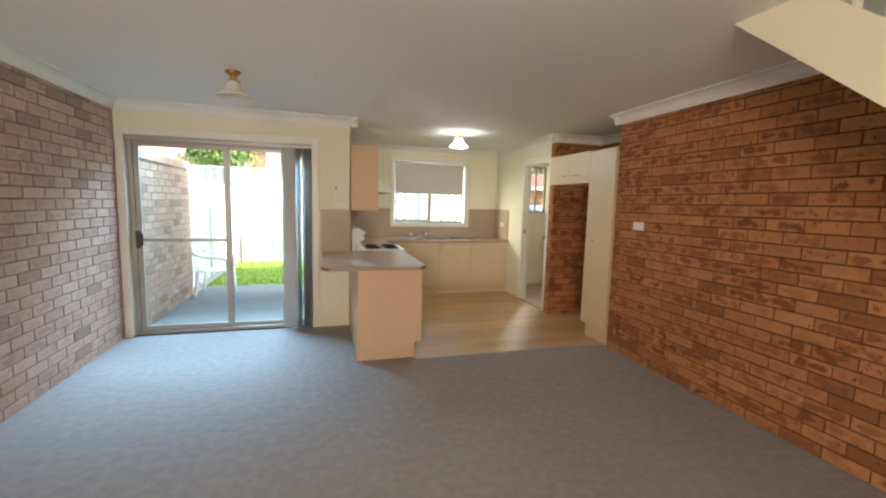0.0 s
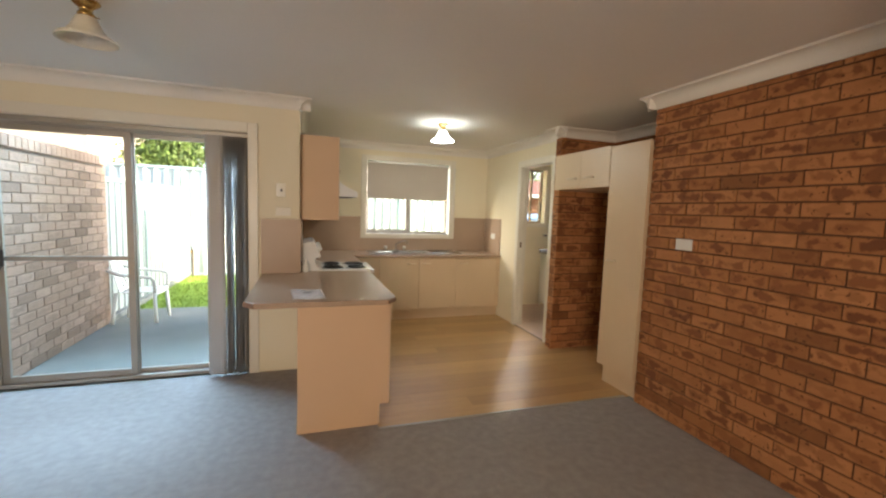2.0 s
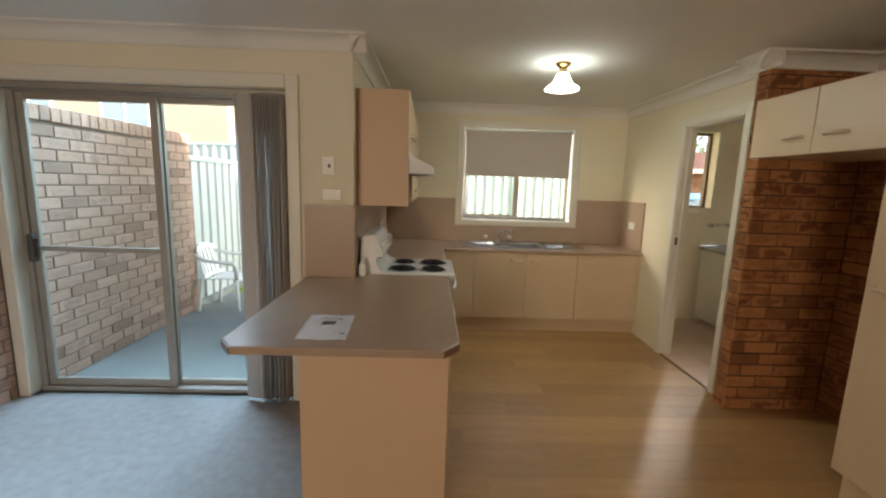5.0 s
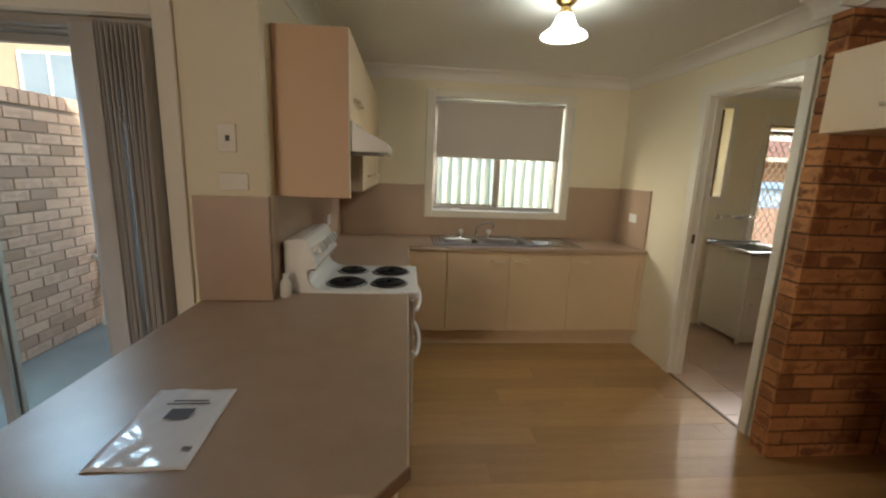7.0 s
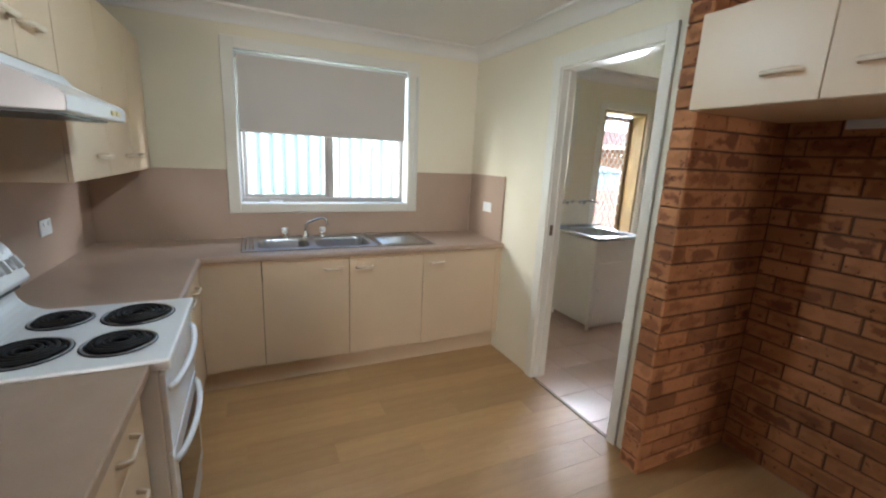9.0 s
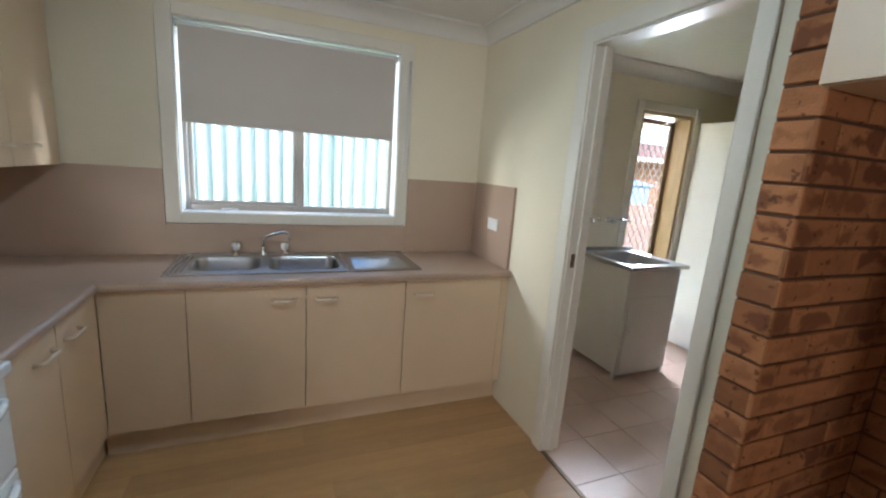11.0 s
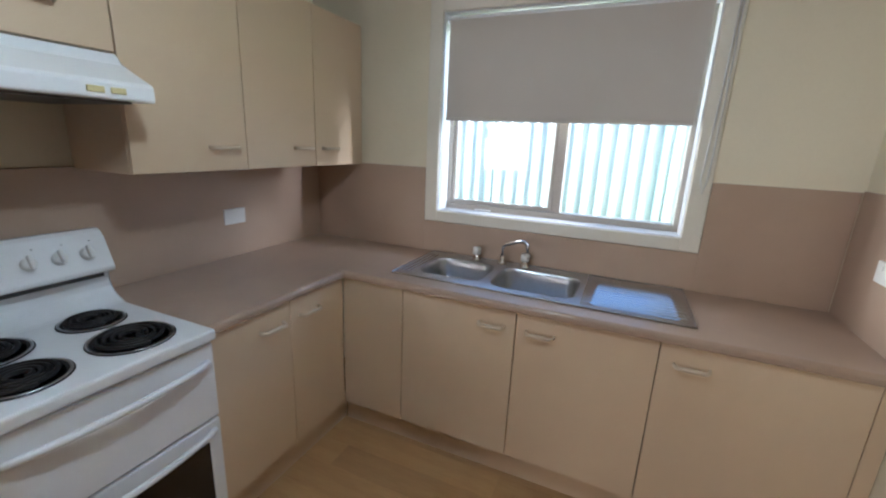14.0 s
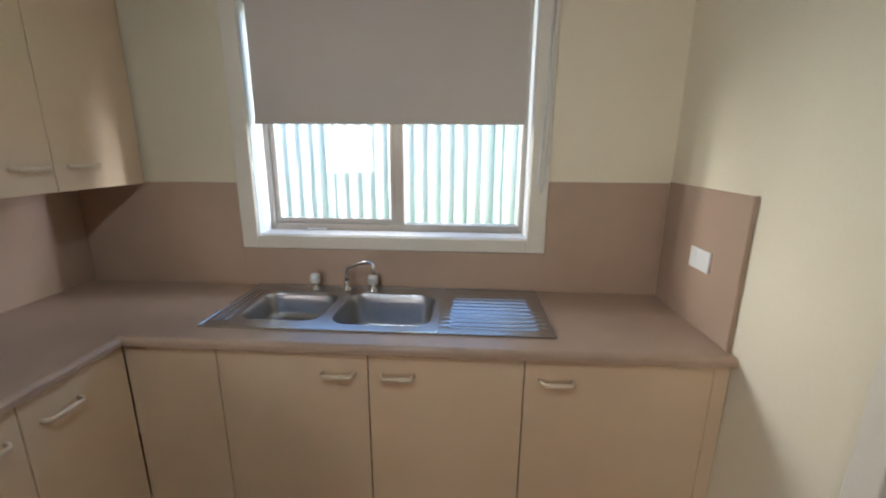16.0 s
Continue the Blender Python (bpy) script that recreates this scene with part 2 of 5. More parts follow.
FENCECAP = surf("blue_green_steel_rail", (0.36, 0.47, 0.47), None, 0.45, 3, 60, 0.03)
ROOF = surf("terracotta_roof_tiles", (0.22, 0.085, 0.05), (0.14, 0.055, 0.035), 0.8, 5, 40, 0.4)
OUTBRICK = surf("orange_house_brick", (0.34, 0.17, 0.09), (0.26, 0.12, 0.065), 0.85, 8, 50, 0.3)
OUTCREAM = surf("cream_house_render", (0.50, 0.41, 0.30), (0.43, 0.35, 0.25), 0.85, 4, 50, 0.2)
# pink brick darkened: the side yard's shade is put into the colour
OUTPINK = surf("shade_dimmed_pink_brick", (0.32, 0.19, 0.15), (0.26, 0.15, 0.12), 0.85, 8, 50, 0.3)
BARK = surf("tree_bark", (0.13, 0.10, 0.07), (0.08, 0.06, 0.045), 0.9, 10, 60, 0.6, stretch=(1, 1, 0.3))
LEAF = surf("leaf_green", (0.15, 0.21, 0.035), (0.07, 0.12, 0.02), 0.6, 1.5, 20, 0.0)
BLUESHEET = surf("blue_steel_shed", (0.22, 0.34, 0.50), (0.19, 0.30, 0.45), 0.5, 2, 40, 0.05)
GLASS = glass_mat("window_glass")

SHADE, sn, sl, sp = node_mat("frosted_glass_shade_lit")
sp.inputs["Base Color"].default_value = (0.9, 0.92, 0.9, 1)
sp.inputs["Roughness"].default_value = 0.3
sp.inputs["Emission Color"].default_value = (0.90, 1.0, 0.97, 1)
sp.inputs["Emission Strength"].default_value = 2.0
SHADE_OFF = surf("frosted_cream_glass_shade", (0.75, 0.71, 0.60), (0.66, 0.62, 0.52), 0.25, 30, 90, 0.05)


# ---- building helpers ----
def boxes_mesh(boxes, bevel=0.0, at=(0, 0, 0), segs=1):
    bm = bmesh.new()
    ax, ay, az = at
    for x0, x1, y0, y1, z0, z1 in boxes:
        m = Matrix.Translation(((x0 + x1) / 2 - ax, (y0 + y1) / 2 - ay, (z0 + z1) / 2 - az)) @ Matrix.Diagonal((abs(x1 - x0), abs(y1 - y0), abs(z1 - z0), 1))
        r = bmesh.ops.create_cube(bm, size=1.0, matrix=m)
        if bevel:
            es = {e for v in r["verts"] for e in v.link_edges}
            bmesh.ops.bevel(bm, geom=list(es), offset=bevel, segments=segs, affect='EDGES', profile=0.5)
    return bm


def finish(bm, name, mat, parent=None, smooth=False):
    me = bpy.data.meshes.new(name)
    bmesh.ops.recalc_face_normals(bm, faces=bm.faces)
    bm.to_mesh(me)
    bm.free()
    me.materials.append(mat)
    if smooth:
        for f in me.polygons:
            f.use_smooth = True
    ob = new(name, me)
    if parent:
        ob.parent = parent
    return ob


def solid(name, boxes, mat, bevel=0.0, label="", category="", kind="", parent=None, segs=1, group=""):
    at = parent.location if parent else (0, 0, 0)
    if not parent and not kind:
        b = boxes[0]
        at = ((b[0] + b[1]) / 2, (b[2] + b[3]) / 2, b[4])
    ob = finish(boxes_mesh(boxes, bevel, at, segs), name, mat, parent)
    if not parent and not kind:
        ob.location = at
    return tagged(ob, label, category, group, kind)


def base(name, at, label, category, group=""):
    ob = new(name)
    ob.location = at
    ob.empty_display_size = 0.1
    return tagged(ob, label, category, group)


def prism(name, outline, axis, lo, hi, mat, parent=None, label="", category="", kind="", bevel=0.0, smooth=False):
    """An outline of two coordinates pushed along an axis. x: (y, z); y: (x, z); z: (x, y)."""
    at = Vector(parent.location) if parent else Vector((0, 0, 0))
    bm = bmesh.new()

    def put(a, b, c):
        return Vector({"x": (c, a, b), "y": (a, c, b), "z": (a, b, c)}[axis]) - at
    v0 = [bm.verts.new(put(a, b, lo)) for a, b in outline]
    v1 = [bm.verts.new(put(a, b, hi)) for a, b in outline]
    bm.faces.new(v0)
    bm.faces.new(v1[::-1])
    k = len(outline)
    for i in range(k):
        bm.faces.new((v0[i], v0[(i + 1) % k], v1[(i + 1) % k], v1[i]))
    if bevel:
        bmesh.ops.bevel(bm, geom=list(bm.edges), offset=bevel, segments=2, affect='EDGES', profile=0.5)
    return tagged(finish(bm, name, mat, parent, smooth), label, category, "", kind)


def lathe(name, profile, mat, at, parent=None, n=32, axis="z", thick=0.0):
    """Turned about an axis: profile of (radius, height)."""
    off = Vector(at) - (Vector(parent.location) if parent else Vector((0, 0, 0)))
    bm = bmesh.new()
    rings = []
    for r, h in profile:
        ring = []
        for i in range(n):
            a = 2 * math.pi * i / n
            p = (r * math.cos(a), r * math.sin(a), h)
            p = {"z": p, "x": (p[2], p[0], p[1]), "y": (p[0], p[2], p[1])}[axis]
            ring.append(bm.verts.new(Vector(p) + off))
        rings.append(ring)
    for a, b in zip(rings, rings[1:]):
        for i in range(n):
            bm.faces.new((a[i], a[(i + 1) % n], b[(i + 1) % n], b[i]))
    ob = finish(bm, name, mat, parent, True)
    if thick:
        mod = ob.modifiers.new("solid", "SOLIDIFY")
        mod.thickness = thick
    return ob


def tube(name, pts, r, mat, parent=None, n=10, closed=False):
    """A round bar along points."""
    off = Vector(parent.location) if parent else Vector((0, 0, 0))
    bm = bmesh.new()
    P = [Vector(p) - off for p in pts]
    rings = []
    for i, p in enumerate(P):
        d = (P[min(i + 1, len(P) - 1)] - P[max(i - 1, 0)]).normalized()
        q = d.to_track_quat('Z', 'Y')
        rings.append([bm.verts.new(p + q @ Vector((r * math.cos(2 * math.pi * j / n), r * math.sin(2 * math.pi * j / n), 0))) for j in range(n)])
    for a, b in zip(rings, rings[1:]):
        for j in range(n):
            bm.faces.new((a[j], a[(j + 1) % n], b[(j + 1) % n], b[j]))
    bm.faces.new(rings[0])
    bm.faces.new(rings[-1][::-1])
    return finish(bm, name, mat, parent, True)


def arc(p0, p1, bulge, k=10):
    """Points from p0 to p1 that bow out by the vector bulge."""
    p0, p1, bulge = Vector(p0), Vector(p1), Vector(bulge)
    return [p0.lerp(p1, i / k) + bulge * math.sin(math.pi * i / k) ** 0.6 for i in range(k + 1)]


S = "structure"

# ---- floors and ground ----
solid("ground", [(-400, 400, -400, 400, -0.6, -0.14)], EARTH, kind=S)
solid("slab", [(-2.2, 5.7, -2.8, 7.25, -0.13, -0.012)], CONCRETE, kind=S)
solid("carpet_floor", [(-2.085, 2.855, -2.7, 3.735, -0.011, 0.0), (-2.085, 0.23, 3.735, 4.975, -0.011, 0.0), (0.23, 0.772, 3.735, 3.80, -0.011, 0.0)], CARPET, kind=S, label="grey-beige cut pile carpet on the living room floor")
floor_k = solid("vinyl_floor", [(0.23, 3.6, 3.745, 5.06, -0.011, -0.0008), (0.23, 2.985, 5.06, 7.05, -0.011, -0.0008)], VINYL, kind=S, label="honey wood-look vinyl plank kitchen floor")
floor_l = solid("tile_floor", [(2.99, 5.6, 5.06, 7.05, -0.011, -0.003)], GROUT, kind=S, label="pinkish beige square tiles on the laundry floor")
solid("floor_trim", [(0.77, 2.855, 3.728, 3.752, 0.0, 0.006)], ALU, 0.002, kind=S, label="thin metal strip between carpet and vinyl")
solid("door_threshold", [(2.975, 3.0, 5.22, 5.93, 0.0, 0.007)], BRONZE, 0.002, kind=S)

# ---- walls ----
H = 2.44
wall_left = solid("wall_west", [(-2.2, -2.09, -2.7, 4.98, 0, H)], MORTAR_GLARE, kind=S, label="brick wall beside the glass sliding door, its pale glare put into the colour")
wall_right = solid("wall_east", [(2.87, 2.97, -2.7, 3.63, 0, H), (2.97, 3.6, 3.53, 3.63, 0, H)], MORTAR, kind=S, label="brown speckled face brick wall of the living room")
solid("wall_south", [(-2.2, 2.97, -2.8, -2.7, 0, H), (1.95, 2.97, -2.8, -2.7, H, 5.0)], PAINT, kind=S)
solid("wall_north", [(-2.2, -2.03, 4.98, 5.17, 0, H), (-2.03, -0.17, 4.98, 5.17, 2.13, H), (-0.17, 0.23, 4.98, 5.17, 0, H)], PAINT, kind=S, label="cream painted wall round the glass sliding door")
solid("wall_kitchen_west", [(-0.05, 0.23, 5.17, 7.05, 0, H)], PAINT, kind=S)
solid("wall_kitchen_north", [
    (-0.05, 1.10, 7.05, 7.25, -0.1, H), (2.38, 3.66, 7.05, 7.25, -0.1, H), (4.06, 4.47, 7.05, 7.25, -0.1, H), (5.08, 5.7, 7.05, 7.25, -0.1, H),
    (1.10, 2.38, 7.05, 7.25, -0.1, 1.14), (1.10, 2.38, 7.05, 7.25, 2.21, H), (3.66, 4.06, 7.05, 7.25, -0.1, 1.36), (3.66, 4.06, 7.05, 7.25, 2.24, H),
    (4.47, 5.08, 7.05, 7.25, 2.1, H), (4.47, 5.08, 7.05, 7.25, -0.1, 0.0)], PAINT, kind=S, label="cream painted kitchen wall with a window over the sink")
solid("wall_kitchen_east", [(2.985, 3.085, 5.06, 5.20, 0, H), (2.985, 3.085, 5.20, 5.95, 2.13, H), (2.985, 3.085, 5.95, 7.05, 0, H)], PAINT, kind=S, label="cream painted wall with the laundry doorway")
wall_pier = solid("wall_pier", [(2.915, 3.6, 4.96, 5.06, 0, H), (3.6, 5.7, 4.95, 5.06, 0, H)], MORTAR, kind=S, label="brown brick nib wall beside the laundry doorway")
wall_recess = solid("wall_recess", [(3.61, 3.71, 3.53, 4.95, 0, H)], MORTAR, kind=S, label="brown brick wall at the back of the fridge space")
solid("wall_laundry_east", [(5.6, 5.7, 5.06, 7.05, 0, H)], PAINT, kind=S)
solid("ceiling", [(-2.2, 1.95, -2.8, 5.17, H, H + 0.06), (1.95, 3.71, 1.71, 5.06, H, H + 0.06), (1.95, 5.7, 5.06, 7.25, H, H + 0.06), (-0.05, 1.95, 5.17, 7.25, H, H + 0.06)], CEIL, kind=S)
solid("stairwell_wall", [(1.95, 2.05, -2.7, 1.71, H + 0.06, 5.0), (2.87, 2.97, -2.7, 3.6, H, 5.0), (2.05, 2.87, 3.5, 3.6, H + 0.06, 5.0), (1.95, 2.97, -2.7, 3.6, 5.0, 5.06)], PAINT, kind=S)
# unseen roofs: the main one falls towards the yard, the kitchen has a low one
# main roof and upper walls are added to block the sun
prism("roof", [(5.6, 3.18), (-3.4, 5.75), (-3.4, 5.85), (5.6, 3.28)], "x", -2.6, 6.2, ROOF, kind=S)
solid("sun_block_wall", [(-2.2, 5.7, 4.9, 5.1, H + 0.06, 3.36), (-2.2, -2.1, -2.7, 4.9, H + 0.06, 3.3), (5.6, 5.7, -2.7, 4.9, H + 0.06, 3.3), (-2.2, 1.95, -2.8, -2.7, H + 0.06, 5.3)], OUTBRICK, kind=S)
solid("kitchen_roof", [(-0.35, 6.1, 5.2, 7.45, H + 0.07, H + 0.13)], ROOF, kind=S)


def cornice(name, axis, lo, hi, wall, side, r=0.085):
    """A coved cornice along an axis: wall is the wall's coordinate, side the way into the room."""
    k = 7
    pts = [(wall - side * 0.004, H - r - 0.012), (wall + side * 0.012, H - r - 0.012)]
    for i in range(k + 1):
        a = math.pi / 2 * i / k
        pts.append((wall + side * (0.012 + r * (1 - math.cos(a))), H - r - 0.004 + (r - 0.010) * math.sin(a)))
    pts += [(wall + side * (r + 0.014), H + 0.004), (wall - side * 0.004, H + 0.004)]
    return prism(name, pts, axis, lo, hi, CORN, kind=S)


cornice("cornice_east", "y", 1.72, 3.72, 2.86, -1)
cornice("cornice_west", "y", -2.69, 4.975, -2.08, 1)
cornice("cornice_north", "x", -2.07, 0.32, 4.98, -1)
cornice("cornice_kitchen_west", "y", 4.90, 7.045, 0.23, 1)
cornice("cornice_kitchen_north", "x", 0.235, 2.98, 7.05, -1)
cornice("cornice_kitchen_east", "y", 5.06, 7.045, 2.985, -1)
cornice("cornice_recess_end", "x", 2.78, 3.59, 3.64, 1)
cornice("cornice_recess_back", "y", 3.645, 4.94, 3.6, -1)
cornice("cornice_pier", "x", 2.82, 3.595, 4.95, -1)
cornice("cornice_pier_end", "y", 4.86, 5.15, 2.905, -1)
cornice("cornice_laundry", "x", 3.09, 5.59, 7.05, -1)
cornice("cornice_laundry_east", "y", 5.07, 7.04, 5.6, -1)

# ---- stair over the living room side ----
stair = base("staircase", (2.4, -1.19, 0.0), "cream painted closed staircase rising against the brick wall", "staircase")


def low(y):
    return 2.44 - 0.84 * (1.71 - y)


prism("stringer", [(-0.86, low(-0.86)), (1.705, low(1.705)), (1.705, low(1.705) + 0.30), (-1.1, low(-1.1) + 0.30), (-1.19, 0.0), (-1.1, 0.0)], "x", 1.95, 1.985, PAINT, stair)
prism("soffit", [(-1.1, low(-1.1) + 0.004), (1.705, low(1.705) + 0.004), (1.705, low(1.705) + 0.06), (-1.1, low(-1.1) + 0.06)], "x", 1.99, 2.855, PAINT, stair)
for i in range(12):
    y = -1.1 + i * 0.22
    solid("tread", [(1.99, 2.855, y, y + 0.22, 0.185 * (i + 1) + 0.06, 0.185 * (i + 1) + 0.10)], CARPET, 0.006, parent=stair)
for i in range(24):
    y = -1.0 + i * 0.11
    solid("baluster", [(1.955, 1.98, y - 0.012, y + 0.012, low(y) + 0.29, min(low(y) + 0.95, 5.0))], TRIM, 0.002, parent=stair)
prism("handrail", [(-1.1, low(-1.1) + 0.93), (1.6, low(1.6) + 0.93), (1.6, low(1.6) + 0.99), (-1.1, low(-1.1) + 0.99)], "x", 1.94, 1.995, TRIM, stair)

# ---- sliding glass door ----
sd = base("door_sliding", (-1.1, 5.1, 0.0), "aluminium framed sliding glass door to the patio, closed", "door")
tagged(sd, kind=S)
solid("architrave", [(-2.075, -2.0, 4.962, 4.978, 0, 2.2), (-0.19, -0.11, 4.962, 4.978, 0, 2.2), (-2.0, -0.19, 4.962, 4.978, 2.115, 2.2)], TRIM, 0.004, parent=sd)
solid("jamb_lining", [(-2.028, -2.008, 4.98, 5.17, 0, 2.11), (-0.192, -0.172, 4.98, 5.17, 0, 2.11), (-2.028, -0.172, 4.98, 5.17, 2.11, 2.128)], TRIM, 0.002, parent=sd)
solid("frame", [(-2.006, -1.965, 5.06, 5.16, 0.03, 2.10), (-0.235, -0.194, 5.06, 5.16, 0.03, 2.10), (-2.006, -0.194, 5.06, 5.16, 2.06, 2.108), (-2.006, -0.194, 5.05, 5.17, 0.0, 0.03)], ALU, 0.003, parent=sd)
solid("sliding_sash", [(-1.963, -1.915, 5.075, 5.105, 0.032, 2.058), (-1.115, -1.065, 5.075, 5.105, 0.032, 2.058), (-1.915, -1.115, 5.075, 5.105, 0.032, 0.085), (-1.915, -1.115, 5.075, 5.105, 2.01, 2.058), (-1.915, -1.115, 5.078, 5.102, 1.01, 1.045)], ALU, 0.003, parent=sd)
solid("fixed_sash", [(-1.105, -1.06, 5.115, 5.145, 0.032, 2.058), (-0.28, -0.236, 5.115, 5.145, 0.032, 2.058), (-1.06, -0.28, 5.115, 5.145, 0.032, 0.07), (-1.06, -0.28, 5.115, 5.145, 2.02, 2.058)], ALU, 0.003, parent=sd)
for a in ((-1.915, -1.115, 5.088, 5.092, 0.085, 2.01), (-1.06, -0.28, 5.128, 5.132, 0.07, 2.02)):
    g = solid("glass_pane", [a], GLASS, parent=sd)
    g.visible_shadow = False
solid("door_handle", [(-1.965, -1.925, 5.03, 5.075, 0.94, 1.13), (-1.955, -1.90, 5.045, 5.06, 0.97, 1.10)], DARKP, 0.008, parent=sd, label="dark grey latch handle", segs=2)

# vertical blind drawn aside
vb = base("vertical_blind", (-0.33, 4.9, 2.11), "grey fabric vertical blind drawn aside beside the sliding door", "blind")
solid("headrail", [(-2.0, -0.18, 5.0, 5.04, 2.068, 2.108)], ALU, 0.003, parent=vb)
for i in range(15):
    x = -0.455 + i * 0.0185
    bm = bmesh.new()
    ang = radians((5, 9, 16, 60, 88, 93)[min(i, 5)] + random.uniform(-7, 7))
    w, lean = 0.118, random.uniform(-0.012, 0.012)
    rows = []
    for zz in (0.02 + random.uniform(0, 0.01), 1.0, 2.07):
        row = []
        for j in range(5):
            s = (j / 4 - 0.5) * w
            bow = 0.006 * (1 - (2 * j / 4 - 1) ** 2)
            row.append(bm.verts.new((x + s * math.cos(ang) - bow * math.sin(ang) + (0.0 if zz > 1.5 else lean) - vb.location.x, 4.985 - s * math.sin(ang) - bow * math.cos(ang) - vb.location.y - 0.03, zz - vb.location.z)))
        rows.append(row)
    for a, b in zip(rows, rows[1:]):
        for j in range(4):
            bm.faces.new((a[j], a[j + 1], b[j + 1], b[j]))
    ob = finish(bm, "slat", SLAT, vb, True)
    ob.modifiers.new("thick", "SOLIDIFY").thickness = 0.0015

# ---- kitchen window ----
kw = base("window_kitchen", (1.74, 7.15, 1.14), "white framed sliding kitchen window over the sink", "window")
tagged(kw, kind=S)
solid("architrave", [(1.03, 1.108, 7.034, 7.049, 1.085, 2.27), (2.372, 2.455, 7.034, 7.049, 1.085, 2.27), (1.108, 2.372, 7.034, 7.049, 2.2, 2.27), (1.108, 2.372, 7.034, 7.049, 1.085, 1.148)], TRIM, 0.004, parent=kw)
solid("sill", [(1.112, 2.368, 7.052, 7.168, 1.142, 1.152)], WHITE, 0.002, parent=kw)
solid("reveal", [(1.102, 1.112, 7.05, 7.168, 1.142, 2.208), (2.368, 2.378, 7.05, 7.168, 1.142, 2.208), (1.112, 2.368, 7.05, 7.168, 2.198, 2.208)], WHITE, parent=kw)
solid("frame", [(1.103, 1.135, 7.17, 7.24, 1.142, 2.208), (2.345, 2.377, 7.17, 7.24, 1.142, 2.208), (1.135, 2.345, 7.17, 7.24, 2.175, 2.208), (1.135, 2.345, 7.17, 7.24, 1.142, 1.185), (1.742, 1.79, 7.175, 7.235, 1.185, 2.175)], ALU, 0.003, parent=kw)
solid("sash", [(1.137, 1.16, 7.18, 7.20, 1.187, 2.173), (1.72, 1.741, 7.18, 7.20, 1.187, 2.173), (1.16, 1.72, 7.18, 7.20, 1.187, 1.208), (1.16, 1.72, 7.18, 7.20, 2.15, 2.173)], ALU, 0.002, parent=kw)
solid("sash_catch", [(1.30, 1.40, 7.15, 7.17, 1.153, 1.163)], WHITE, 0.004, parent=kw)
for a in ((1.16, 1.72, 7.188, 7.192, 1.208, 2.15), (1.79, 2.345, 7.208, 7.212, 1.185, 2.175)):
    solid("glass_pane", [a], GLASS, parent=kw).visible_shadow = False

rb = base("roller_blind", (1.74, 7.08, 2.19), "taupe grey fabric roller blind half lowered in the kitchen window", "blind")
solid("fabric", [(1.128, 2.345, 7.075, 7.0765, 1.672, 2.17)], BLIND, parent=rb)
solid("bottom_bar", [(1.128, 2.345, 7.068, 7.082, 1.655, 1.675)], BLIND, 0.004, parent=rb, segs=2)
tube("roller", [(1.115, 7.092, 2.172), (2.362, 7.092, 2.172)], 0.018, WHITE, rb, 14)
tube("chain", [(2.436, 7.026, 2.16), (2.438, 7.024, 1.75), (2.432, 7.022, 1.42), (2.419, 7.024, 1.36), (2.406, 7.022, 1.42), (2.420, 7.026, 1.75), (2.426, 7.026, 2.16)], 0.0038, PLASTIC, rb, 6)

# ---- laundry doorway, window and outer door ----
ld = base("door_frame_laundry", (2.985, 5.57, 0.0), "cream gloss painted door frame of the laundry, no door hung", "door frame")
tagged(ld, kind=S)
solid("jamb", [(2.98, 3.09, 5.201, 5.221, 0, 2.11), (2.98, 3.09, 5.929, 5.949, 0, 2.11), (2.98, 3.09, 5.201, 5.949, 2.11, 2.129), (3.03, 3.05, 5.919, 5.929, 0, 2.11), (3.03, 3.05, 5.221, 5.231, 0, 2.11)], TRIM, 0.002, parent=ld)
solid("architrave", [(2.966, 2.984, 5.15, 5.212, 0, 2.195), (2.966, 2.984, 5.938, 6.015, 0, 2.195), (2.966, 2.984, 5.212, 5.938, 2.12, 2.195)], TRIM, 0.005, parent=ld, segs=2)
solid("strike_plate", [(3.0, 3.024, 5.9265, 5.9285, 1.06, 1.13), (3.006, 3.018, 5.9255, 5.927, 1.075, 1.115)], BRONZE, parent=ld, label="dark brass strike plate")

lw = base("window_laundry", (3.86, 7.15, 1.36), "narrow brown framed laundry window", "window")
tagged(lw, kind=S)
solid("architrave", [(3.60, 3.667, 7.034, 7.049, 1.30, 2.30), (4.053, 4.12, 7.034, 7.049, 1.30, 2.30), (3.667, 4.053, 7.034, 7.049, 2.232, 2.30), (3.667, 4.053, 7.034, 7.049, 1.30, 1.368)], TRIM, 0.004, parent=lw)
solid("frame", [(3.662, 3.69, 7.16, 7.22, 1.362, 2.238), (4.03, 4.058, 7.16, 7.22, 1.362, 2.238), (3.69, 4.03, 7.16, 7.22, 2.21, 2.238), (3.69, 4.03, 7.16, 7.22, 1.362, 1.39), (3.845, 3.87, 7.165, 7.215, 1.39, 2.21)], BRONZE, 0.002, parent=lw)
solid("glass_pane", [(3.69, 4.03, 7.188, 7.192, 1.39, 2.21)], GLASS, parent=lw).visible_shadow = False

ldo = base("door_laundry", (4.78, 7.15, 0.0), "brown framed security screen door with diamond grille, closed", "door")
tagged(ldo, kind=S)
solid("architrave", [(4.40, 4.468, 7.034, 7.049, 0, 2.17), (5.082, 5.15, 7.034, 7.049, 0, 2.17), (4.468, 5.082, 7.034, 7.049, 2.102, 2.17)], TRIM, 0.004, parent=ldo)
